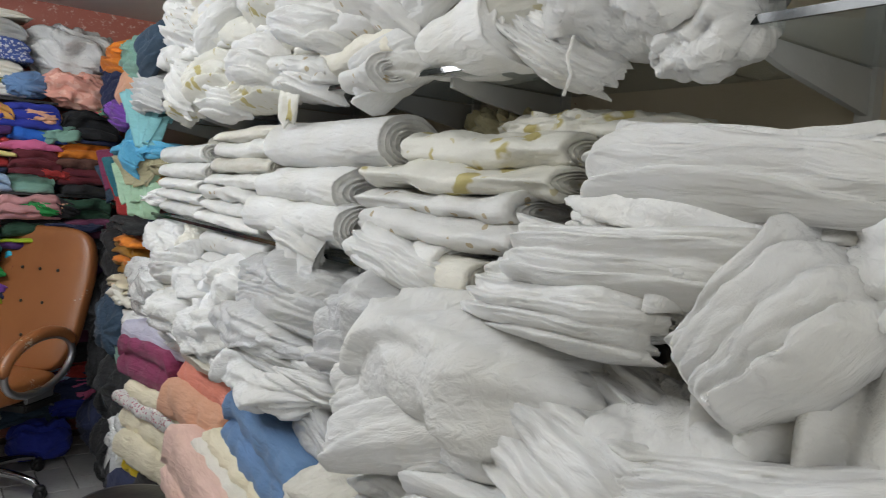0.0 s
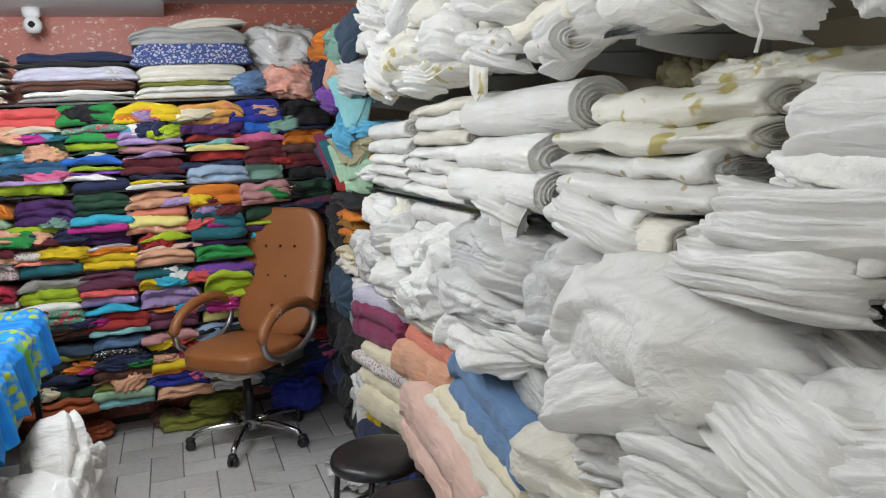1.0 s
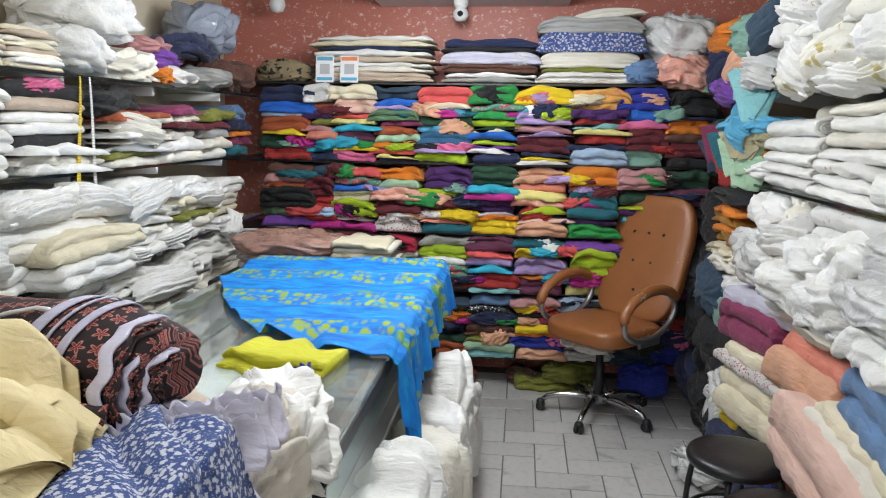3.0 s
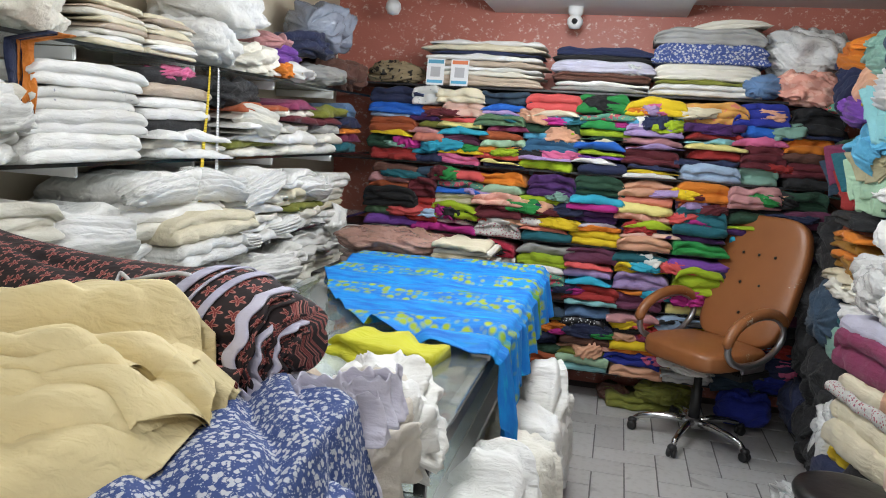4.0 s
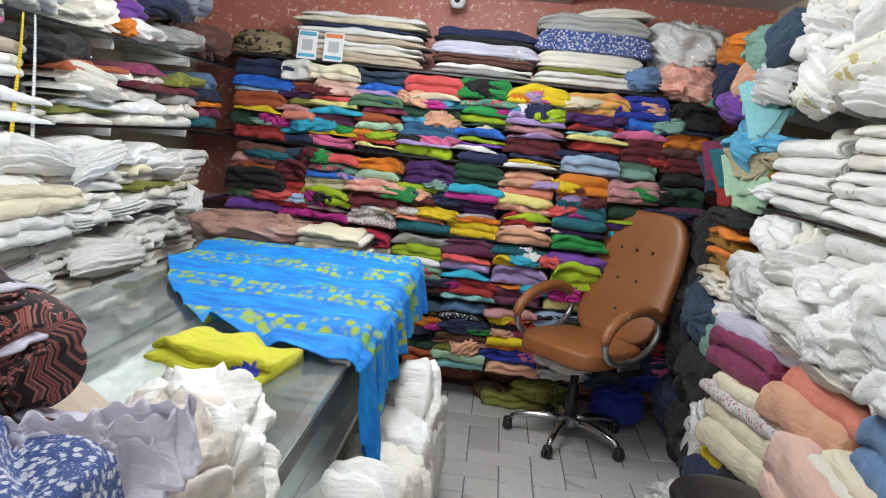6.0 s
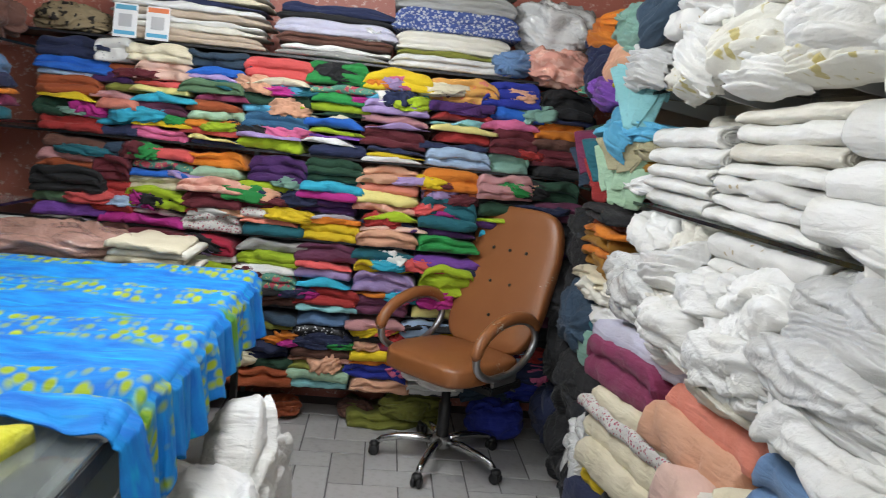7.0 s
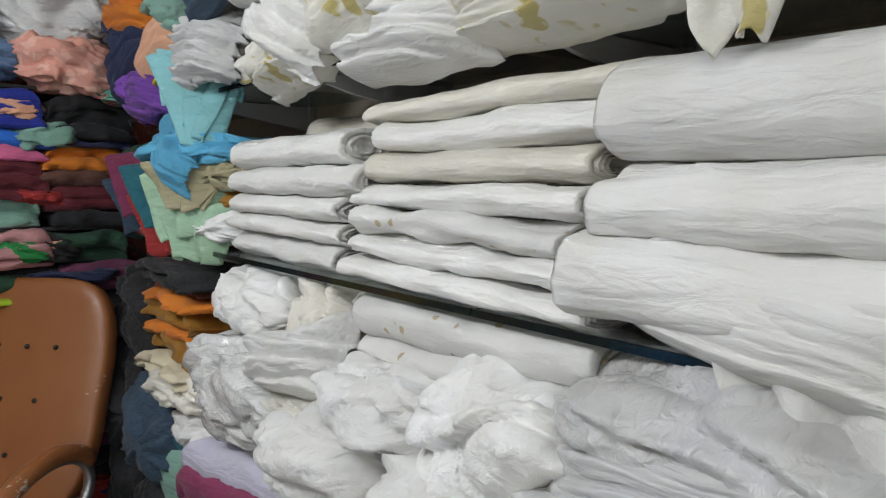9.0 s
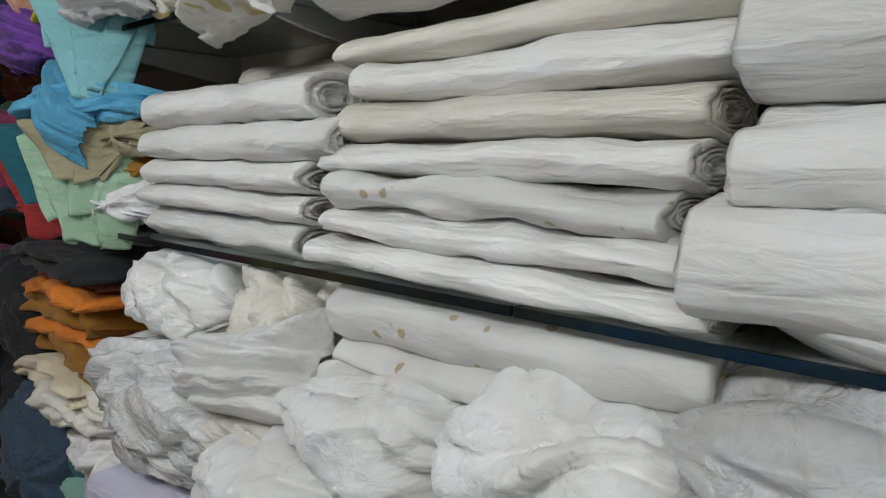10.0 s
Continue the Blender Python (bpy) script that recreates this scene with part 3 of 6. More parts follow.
def bracket_mesh(depth, drop):
    bm = bmesh.new()
    vs = [bm.verts.new(c) for c in ((0, -0.006, 0), (-depth, -0.006, 0), (-depth, -0.006, -0.02), (-depth * 0.8, -0.006, -0.035), (0, -0.006, -drop))]
    f = bm.faces.new(vs)
    r = bmesh.ops.extrude_face_region(bm, geom=[f])["geom"]
    for v in r:
        if isinstance(v, bmesh.types.BMVert):
            v.co.y += 0.012
    return mesh_of(bm, "bracket", MAT_STEEL)


BRACKET = bracket_mesh(0.33, 0.075)
UPRIGHTS = (0.05, 0.704, 1.39, 1.73, 2.4, 3.05, 3.72)
for z in (0.95, 1.385, 1.815):
    sh = empty("glass_shelf", (XR, 0, z))
    tagged(sh, "glass shelf with a dark edge on grey brackets", "shelf", "side shelves")
    for y0, y1 in ((-0.8, 0.9), (0.91, 2.51), (2.515, 4.45)):
        part("pane", box(FR - XR + 0.004, y0, -0.01, 0, y1, 0), MAT_GLASS, sh).visible_shadow = False
        part("edge", box(FR - XR - 0.002, y0, -0.011, FR - XR + 0.004, y1, 0.001), MAT_EDGE, sh)
    for y in UPRIGHTS:
        ob = new("bracket", BRACKET)
        ob.parent, ob.location = sh, (0, y, -0.012)
for y in UPRIGHTS:
    up = block("slotted_upright", (XR - 0.025, y - 0.014, 0.05, XR, y + 0.014, 2.3), MAT_STEEL, "grey slotted metal upright on the cream wall", "upright")

# ---- stacks on the back wall: stack by stack, cloths from the top down with their share of the height ----
SPECIAL = {"greyprint": MAT_EYELET, "leopard": MAT_LEOPARD, "multi": MAT_MULTI, "batik": MAT_ORBATIK, "sequin": MAT_SEQUIN, "blueprint": MAT_BLUEPRINT,
           "ditsy": MAT_DITSY, "gold": MAT_GOLDPRINT, "emb": MAT_EMB, "pinkprint": MAT_PINKPRINT, "speckle": MAT_EYELET}
WORDS = {"greyprint": "grey-white printed", "leopard": "leopard-print", "multi": "green and red printed", "batik": "orange batik", "sequin": "black sequinned",
         "blueprint": "blue and white printed", "ditsy": "small-flowered printed", "gold": "white gold-patterned", "emb": "white embroidered", "pinkprint": "pink batik",
         "speckle": "white speckled", "royal": "royal blue", "powder": "powder blue", "bottle": "bottle green", "sky": "sky blue", "steel": "steel blue", "denim": "denim blue",
         "slate": "dark slate", "wine": "wine red"}
COUNT = [0]


def stack(spec, place, width, depth, z0, z1, face, group, messy=1.0, label="folded {} cloth in a shelf stack", kind=MAT_CLOTH, nx=14, called="folded_cloth"):
    """Folded cloths one on another. place: the middle of the stack's front line; face: degrees the front is turned from -y."""
    items = [(s.rstrip("0123456789."), float(s.lstrip("abcdefghijklmnopqrstuvwxyz") or 1)) for s in spec.split()]
    tot = sum(t for _, t in items)
    z = z0
    rg = random.Random(COUNT[0] * 7 + 1)
    for name, t in reversed(items):
        COUNT[0] += 1
        h = (z1 - z0) * t / tot
        w = width * (1 + rg.uniform(-0.1, 0.07) * min(1.5, messy))
        d = depth * rg.uniform(0.9, 1.0)
        mat = SPECIAL.get(name, kind)
        lob = max(1, min(3, round(h / 0.042)))
        me = fold_mesh(w, d, h * 1.1, lob, COUNT[0] * 1.37, mat, messy * rg.uniform(0.8, 1.7), nx, rg.uniform(0.0, 0.014) * messy)
        a = radians(face)
        back = depth / 2 + rg.uniform(-0.022, 0.016) * messy
        side = rg.uniform(-0.02, 0.02) * messy
        x = place[0] + math.cos(a) * side - math.sin(a) * back
        y = place[1] + math.sin(a) * side + math.cos(a) * back
        lay(me, (x, y, z), (0, rg.uniform(-1.8, 1.8) * messy, face + rg.uniform(-4, 4) * messy), called, label.format(WORDS.get(name, name)), "cloth", name if name in PAL else "white", group)
        z += h


EDGES = {"A": (-1.64, -1.34), "B": (-1.36, -1.19), "C": (-1.2, -0.93), "D": (-0.92, -0.66), "E": (-0.65, -0.36), "F": (-0.35, -0.07), "G": (-0.06, 0.24),
         "H": (0.25, 0.54), "I": (0.55, 0.8), "J": (0.81, 1.05)}
BACK = {
    (1.41, 1.868): {
        "A": "navy4 blue3 powder1 rust4 yellow1 bottle4 red3", "B": "greyprint4 rust2 purple2 olive1.5 rose1.5 salmon2 green1.5 cyan1.5 navy2",
        "C": "cream3.5 blush4 coral1.5 lemon1.5 cyan2 plum3 aqua1 yellow1.5 pink3", "D": "slate3.5 blue2 lilac1 sage3 wine1.5 rust2.5 mint2 orange1.5 coral2 lemon1 navy1",
        "E": "coral5 cream1.5 sky2 bottle3 sky2 steel4 yellow1 lilac1 lime3", "F": "green5 multi2 green2.5 lime2 bottle1 cream1 blue2 lime1.5 violet1 white1.5 navy3",
        "G": "yellow4 sky2 lilac3 rose2 lilac1 maroon4 navy1 yellow1 white1", "H": "batik5 purple2 red2 aqua1 lemon1.5 red2.5 navy1.5 powder4",
        "I": "royal4 blue2 pink1.5 maroon4 seafoam3", "J": "black5 navy1 orange3 brown2 maroon3 black2"},
    (0.98, 1.393): {
        "A": "brown2 rose2 rust1 black4 sage2 violet2 white0.5", "B": "slate2 maroon3 red4 magenta1.5", "C": "coral2.5 multi2.5 blue1.5 cream3 lime4 ivory1.5 magenta2.5",
        "D": "orange3 mint2 pinkprint2.5 maroon3 white1.5 ditsy3", "E": "purple5 lime2 white1.5 maroon2 ditsy2 salmon1 teal2.5", "F": "bottle4.5 cyan2 magenta1.5 purple3 lavender1 orange1 yellow3.5",
        "G": "peach3 salmon2 lemon2 pinkprint1.5 lime1.5 navy1 blush1 peach3", "H": "orange4 rust1.5 teal6 purple1.5 green3", "I": "rose4 black1 bottle2 lime1 purple1.5 cyan1.5 wine3",
        "J": "bottle3 plum3 black4 purple2"},
    (0.62, 0.963): {
        "A": "maroon3 brown4 black3", "B": "brown4 maroon4", "C": "maroon3 brown3 red2 black3", "D": "crimson3 white1.5 lime1.5 grey2 maroon3", "E": "grey2 lime2.5 white1.5 multi3 brown3",
        "F": "plum3 coral1 lilac2 cyan1.5 red3.5 aqua1", "G": "teal2 yellow2.5 lilac4 orange1 plum3.5", "H": "violet2 lime5 maroon1 blue1.5 lemon2", "I": "plum3 navy3 lime2 black3", "J": "black4 navy3 plum3"},
    (0.2, 0.603): {
        "C": "black4 brown3 navy3", "D": "brown3 black4 rust3", "E": "slate2 olive1 black2 mustard1 navy3 bottle2 rust3", "F": "denim2 sequin3.5 brown2 pinkprint1 olive1 mint2 aqua1.5",
        "G": "rose1.5 black3 wine1.5 yellow2 orange1 royal3 peach2.5", "H": "black1 lemon3 cream4 ivory2 white2", "I": "navy4 black4 slate3", "J": "black4 navy4 royal3"},
}
for (za, zb), cols in BACK.items():
    for key, spec in cols.items():
        xa, xb = EDGES[key]
        rgz = random.Random(za * 100 + ord(key))
        stack(spec, ((xa + xb) / 2, FB - 0.05), (xb - xa) * 1.13, 0.34, za, zb + rgz.uniform(-0.02, 0.004), 0, "back wall stacks", 1.4, nx=20)
# loose corners and sleeves that spill from the stacks
rgs = random.Random(5)
for k in range(120):
    zs = rgs.choice((0.3, 0.42, 0.5, 0.68, 0.76, 0.86, 1.06, 1.14, 1.22, 1.3, 1.48, 1.58, 1.68, 1.76))
    w = rgs.uniform(0.16, 0.3)
    color = rgs.choice(("yellow", "lime", "coral", "cyan", "peach", "magenta", "navy", "white", "lilac", "orange", "teal", "black", "maroon", "pink", "powder", "green", "purple", "red", "seafoam", "cream"))
    me = bundle_mesh(w, 0.17, rgs.uniform(0.04, 0.1), k * 1.77, MAT_CLOTH, 0.012, 9, 26, 48, 0.6)
    lay(me, (rgs.uniform(-1.5 if zs > 0.6 else -1.05, 0.95), FB + 0.015 + rgs.uniform(-0.01, 0.02), zs), (rgs.uniform(-8, 8), rgs.uniform(-6, 6), rgs.uniform(-12, 12)), "loose_cloth", "crumpled {} cloth squeezed into the shelf stacks".format(WORDS.get(color, color)), "cloth", color, "loose cloths")
# a crumpled layer behind the stacks
for i, (z, h) in enumerate(((0.2, 0.36), (0.62, 0.31), (0.98, 0.38), (1.41, 0.42))):
    for k in range(5):
        me = bundle_mesh(0.62, 0.16, h, 40 + i * 5 + k, MAT_CRUMPLE, 0.02, n=14, m=20)
        lay(me, (-1.4 + k * 0.58, YB - 0.1, z), (0, 0, 0), "crumpled_cloth", "dark crumpled cloth packed behind the shelf stacks", "cloth", ("black", "brown", "navy", "maroon", "slate")[(i + k) % 5])

# ---- on top of the back shelf ----
ZT = 1.889


def flat_bolts(spec, x0, x1, z0, grow=1.0, dy=0.0, depth=0.3):
    z = z0
    for k, s in enumerate(reversed(spec.split())):
        name, t = s.rstrip("0123456789."), float(s.lstrip("abcdefghijklmnopqrstuvwxyz"))
        h = t * 0.02 * grow
        me = fold_mesh((x1 - x0) * (1 - 0.03 * (k % 3)), depth, h * 1.05, max(1, round(h / 0.03)), 300 + k * 3.3 + x0, SPECIAL.get(name, MAT_CLOTH), 1.15, 30, 0.012)
        lay(me, ((x0 + x1) / 2 + 0.012 * (k % 2), FB + depth / 2 - 0.03 + dy, z), (0, 0, (k % 3 - 1) * 1.2), "folded_cloth", "long flat {} fabric length on the top shelf".format(WORDS.get(name, name)), "cloth", name if name in PAL else "white", "top shelf lengths")
        z += h
    return z


flat_bolts("white1.2 cream1.6 navy1 white1.6 beige1.6 white1.3 ivory1.4 beige2.6", -1.33, -0.58, ZT, 1.08)
flat_bolts("navy2 black1 lavender3 brown2 white1.2 grey1.2", -0.55, 0.04, ZT, 1.2)
flat_bolts("grey3.2 blueprint4.2 ivory3.4 olive1 white2.4", 0.02, 0.64, ZT, 1.3)
wedge = fold_mesh(0.5, 0.26, 0.06, 2, 77, MAT_CLOTH, 0.8, 16, 0.05)
lay(wedge, (0.4, FB + 0.14, ZT + 0.37), (0, -8, 3), "folded_cloth", "off-white folded cloth lying askew on the stack", "cloth", "ivory")
me = bundle_mesh(0.18, 0.2, 0.09, 12, MAT_FILM, 0.012)
lay(me, (-0.08, FB + 0.06, ZT + 0.085), (0, 0, 10), "plastic_packet", "clear plastic packet of white cloth on the top shelf", "packet", "white")
me = bundle_mesh(0.36, 0.26, 0.12, 31, MAT_LEOPARD, 0.02)
lay(me, (-1.52, FB + 0.1, ZT), (0, 0, 5), "crumpled_cloth", "leopard-print cloth bundle on the top shelf", "cloth", "white")
me = bundle_mesh(0.44, 0.32, 0.3, 8, MAT_FILM, 0.03, 6)
lay(me, (0.86, FB + 0.12, ZT + 0.12), (0, 0, -8), "plastic_bag", "white plastic bag stuffed with cloth on the shelf", "bag", "white")
me = bundle_mesh(0.36, 0.3, 0.2, 9, MAT_PINKPRINT, 0.03, 8)
lay(me, (0.86, FB - 0.02, ZT - 0.03), (0, 6, -8), "crumpled_cloth", "salmon pink batik cloth bundle on the shelf end", "cloth", "white")
me = bundle_mesh(0.24, 0.24, 0.12, 19, MAT_CRUMPLE, 0.02, 8)
lay(me, (0.62, FB + 0.02, ZT), (0, 0, -8), "crumpled_cloth", "blue crumpled cloth between stacks on the top shelf", "cloth", "denim")
for x, tint in ((-1.24, "white"), (-1.09, "orange")):
    card = empty("standing_card", (x, FB - 0.045, ZT - 0.01))
    card.rotation_euler = (radians(-8), 0, 0)
    tagged(card, "small printed paper card leaning against fabric", "card", "cards")
    part("sheet", box(-0.055, -0.001, 0, 0.055, 0.001, 0.16), MAT_WHITE, card)
    part("print_bar", box(-0.048, -0.003, 0.13, 0.048, -0.0015, 0.152), plain("card_" + tint, (0.7, 0.2, 0.08) if tint == "orange" else (0.1, 0.35, 0.5), 0.5), card, "coloured heading bar")
    part("print_panel", box(-0.03, -0.003, 0.05, 0.03, -0.0015, 0.11), plain("card_grey", (0.45, 0.45, 0.45), 0.5), card, "plain grey printed panel")
    part("print_bar", box(-0.048, -0.003, 0.012, 0.048, -0.0015, 0.03), plain("card_blue", (0.1, 0.4, 0.6), 0.5), card, "blue footer bar")

# ---- small fixtures ----
cam_ob = empty("security_camera", (-0.44, 4.6, 2.385))
tagged(cam_ob, "white dome security camera under the ceiling panel", "camera")
part("base", lathe("base", [(0.0, 0), (0.045, 0), (0.045, -0.03), (0.035, -0.05), (0.0, -0.05)], MAT_WHITE), None, cam_ob)
part("head", lathe("head", [(0.0, -0.045), (0.03, -0.05), (0.046, -0.075), (0.046, -0.1), (0.03, -0.125), (0.0, -0.13)], MAT_WHITE), None, cam_ob)
eye_ob = part("lens", lathe("lens", [(0.0, 0.012), (0.012, 0.01), (0.018, 0.0), (0.0, 0.0)], MAT_BLACKP), None, cam_ob, "black camera lens")
eye_ob.location, eye_ob.rotation_euler = (0, -0.042, -0.088), (radians(90), 0, 0)
bulb = empty("ceiling_bulb", (-1.58, 4.6, ZC))
tagged(bulb, "white round bulb hanging under the ceiling", "light")
part("socket", lathe("socket", [(0.0, 0), (0.022, 0), (0.022, -0.05), (0.0, -0.05)], MAT_WHITE), None, bulb)
part("globe", lathe("globe", [(0.0, -0.045), (0.02, -0.05), (0.045, -0.08), (0.05, -0.11), (0.035, -0.145), (0.0, -0.155)], MAT_WHITE), None, bulb)

# ---- right-hand shelves: bolts and bundles of white cloth ----
RC = [500]


def roll_at(y, length, z, r, hz, mat, color="white", x=None, tilt=0.0, word="white", turn=0.0, layers=5, wr=0.009):
    RC[0] += 1
    me = roll_mesh(length, r, hz, RC[0] * 1.9, mat, wr, layers=layers)
    xx = (FR + r if x is None else x) - (0.03 if 1.38 < z < 1.7 and (x is None or x < FR + 0.16) else 0)
    return lay(me, (xx, y, z), (0, tilt, 90 + turn), "fabric_roll", word + " fabric roll lying lengthwise on a glass shelf", "fabric roll", color, "rolls on the side shelf")


def bundle_at(x, y, z, sx, sy, sz, mat, color, label, rz=0.0, amp=0.03, freq=7.0, rx=0.0, boxy=0.75, group="", n=38, m=72):
    RC[0] += 1
    return lay(bundle_mesh(sx, sy, sz, RC[0] * 0.77, mat, amp, freq, n, m, boxy), (x, y, z), (rx, 0, rz), "crumpled_cloth", label, "cloth", color, group)


# middle shelf, far end to near end: bolts of cloth, then folded lengths
for k, (z, hz, mat, near) in enumerate(((1.388, 0.031, MAT_SATIN, 2.95), (1.448, 0.024, MAT_SATIN, 2.93), (1.494, 0.025, MAT_CLOTH, 2.93), (1.543, 0.033, MAT_CLOTH, 2.86), (1.607, 0.037, MAT_SATIN, 2.92))):
    roll_at((near + 3.46 + 0.02 * (k % 2)) / 2, 3.46 + 0.02 * (k % 2) - near, z, 0.06, hz, mat, "white", x=FR + 0.085, tilt=(k - 2) * 0.3, wr=0.005, word="shiny white" if mat == MAT_SATIN else "white")
for k, (z, hz, mat, c, near, wr) in enumerate(((1.388, 0.022, MAT_SATIN, "white", 2.28, 0.006), (1.431, 0.024, MAT_SATIN, "white", 2.26, 0.008), (1.478, 0.023, MAT_EMB, "white", 2.33, 0.014), (1.523, 0.026, MAT_SATIN, "white", 2.31, 0.006),
                                               (1.573, 0.031, MAT_SATIN, "ivory", 2.3, 0.004), (1.632, 0.03, MAT_SATIN, "white", 2.28, 0.007), (1.688, 0.026, MAT_CLOTH, "ivory", 2.24, 0.004))):
    far = 2.9 - 0.025 * (k % 3)
    roll_at((near + far) / 2, far - near, z, 0.066, hz, mat, c, x=FR + 0.08 + 0.008 * k, tilt=(k - 3) * 0.35, word="shiny white" if mat == MAT_SATIN else "white", wr=wr, layers=7)
for k in range(3):
    roll_at(2.85, 1.1, 1.388 + k * 0.12, 0.09, 0.06, MAT_CLOTH, "ivory", x=XR - 0.1)
roll_at(1.92, 0.7, 1.598, 0.085, 0.07, MAT_CLOTH, "white", x=FR + 0.095, wr=0.0015, word="thick smooth white", layers=8)
roll_at(1.99, 0.6, 1.4, 0.075, 0.06, MAT_CLOTH, "white", x=FR + 0.05, wr=0.008, word="loosely wound white", layers=8)
roll_at(2.0, 0.52, 1.49, 0.085, 0.055, MAT_CLOTH, "white", x=FR + 0.085, wr=0.012, word="loosely wound white", layers=6)
roll_at(2.0, 0.6, 1.388, 0.07, 0.1, MAT_CLOTH, "ivory", x=XR - 0.09, word="ivory")
for k, (z, hz, mat, near, far, r) in enumerate(((1.388, 0.04, MAT_CLOTH, 1.26, 1.66, 0.09), (1.465, 0.026, MAT_EMB, 1.06, 1.6, 0.1), (1.515, 0.026, MAT_EMB, 1.1, 1.62, 0.1), (1.566, 0.028, MAT_GOLDPRINT, 1.04, 1.6, 0.1), (1.618, 0.032, MAT_GOLDPRINT, 1.05, 1.5, 0.075))):
    roll_at((near + far) / 2, far - near, z, r, hz, mat, "white", x=FR + 0.07 + 0.012 * k, turn=(k - 1.5) * 2.5, word=("white", "white embroidered", "white embroidered", "gold-patterned", "gold-patterned")[k], wr=0.013, layers=7)
roll_at(1.27, 0.2, 1.362, 0.05, 0.04, MAT_CLOTH, "ivory", x=FR - 0.02, word="short ivory", layers=7, turn=6)
bundle_at(FR + 0.2, 1.12, 1.66, 0.2, 0.5, 0.08, MAT_GOLDPRINT, "white", "ruffled gold-patterned tissue on top of rolls", 4, 0.02, 14)
bundle_at(FR + 0.26, 1.46, 1.66, 0.14, 0.24, 0.1, MAT_CRUMPLE, "khaki", "crumpled olive tissue behind the rolls", 10, 0.02, 14)
# long cloths folded lengthwise at the near end
for k, (x, y, z, sx, sy, sz, rz, amp, mat) in enumerate((
        (FR + 0.15, 0.66, 1.388, 0.46, 0.72, 0.1, -2, 0.012, MAT_CLOTH), (FR + 0.1, 0.7, 1.465, 0.42, 0.66, 0.075, 2, 0.012, MAT_CLOTH), (FR + 0.11, 0.7, 1.515, 0.42, 0.64, 0.08, -3, 0.014, MAT_CLOTH),
        (FR + 0.13, 0.64, 1.57, 0.42, 0.74, 0.1, 3, 0.01, MAT_CLOTH), (FR + 0.0, 0.9, 1.36, 0.26, 0.42, 0.11, 4, 0.012, MAT_SATIN), (FR + 0.0, 0.62, 1.39, 0.24, 0.3, 0.12, 12, 0.022, MAT_CLOTH),
        (FR + 0.15, 0.28, 1.388, 0.44, 0.5, 0.16, -8, 0.02, MAT_CLOTH), (FR + 0.15, 0.25, 1.53, 0.42, 0.5, 0.13, 5, 0.02, MAT_CLOTH), (FR + 0.0, 0.38, 1.43, 0.24, 0.3, 0.16, -10, 0.022, MAT_CRUMPLE))):
    bundle_at(x, y, z, sx, sy, sz * 1.15, mat, "white", "long soft white cloth folded lengthwise over the shelf", rz, amp, 5.5, boxy=0.6, group="near shelf folds", n=48, m=88)
# far coloured end of the middle shelf
for y, z, sx, sy, sz, mat, c, word in ((3.62, 1.4, 0.3, 0.26, 0.1, MAT_CLOTH, "white", "white and green edged"), (3.66, 1.5, 0.3, 0.3, 0.07, MAT_CLOTH, "mustard", "mustard brown"),
                                       (3.58, 1.55, 0.28, 0.26, 0.09, MAT_CLOTH, "khaki", "ribbed khaki"), (3.92, 1.4, 0.34, 0.34, 0.12, MAT_MULTI, "teal", "teal patterned"),
                                       (3.9, 1.5, 0.32, 0.3, 0.1, MAT_CLOTH, "teal", "teal"), (4.14, 1.42, 0.34, 0.26, 0.2, MAT_CLOTH, "wine", "wine red"), (4.0, 1.39, 0.36, 0.3, 0.06, MAT_CLOTH, "red", "red"),
                                       (4.3, 1.4, 0.34, 0.24, 0.26, MAT_CLOTH, "black", "black"), (4.25, 1.6, 0.34, 0.3, 0.1, MAT_CLOTH, "bottle", "bottle green")):
    bundle_at(FR + 0.12, y, z, sx, sy, sz, mat, c, word + " cloth crammed at the shelf end", y * 40 % 30 - 15, 0.025, 9)
bundle_at(FR + 0.08, 3.74, 1.62, 0.4, 0.5, 0.09, MAT_CRUMPLE, "sky", "turquoise blue crumpled cloth above the shelf stack", 10, 0.03, 8)

# upper shelf
for k, (y, z, sx, sy, sz, mat, c, word) in enumerate((
        (4.3, 1.82, 0.4, 0.2, 0.07, MAT_MULTI, "white", "striped printed"), (4.28, 1.84, 0.38, 0.22, 0.1, MAT_CLOTH, "violet", "purple"), (4.05, 1.82, 0.42, 0.3, 0.09, MAT_CLOTH, "violet", "purple"),
        (4.1, 1.86, 0.4, 0.3, 0.09, MAT_CLOTH, "yellow", "golden yellow"), (4.2, 1.93, 0.44, 0.3, 0.2, MAT_CLOTH, "navy", "dark navy"), (4.35, 2.05, 0.4, 0.24, 0.1, MAT_CLOTH, "red", "red"),
        (4.0, 2.1, 0.44, 0.3, 0.09, MAT_CLOTH, "orange", "orange"), (3.75, 1.92, 0.4, 0.26, 0.12, MAT_CLOTH, "peach", "peach"), (3.72, 2.02, 0.44, 0.42, 0.16, MAT_CRUMPLE, "seafoam", "grey-green"),
        (3.45, 2.06, 0.42, 0.36, 0.16, MAT_CRUMPLE, "slate", "dark bottle green"), (3.5, 1.82, 0.38, 0.28, 0.24, MAT_CRUMPLE, "grey", "light grey"), (4.2, 2.12, 0.4, 0.3, 0.07, MAT_LEOPARD, "white", "leopard-print"),
        (3.78, 1.82, 0.36, 0.26, 0.12, MAT_CLOTH, "yellow", "yellow"))):
    bundle_at(FR + 0.1 + 0.04 * (k % 2), y, z, sx, sy, sz, mat, c, word + " cloth piled on the upper shelf", (k * 37) % 30 - 15, 0.03, 8)
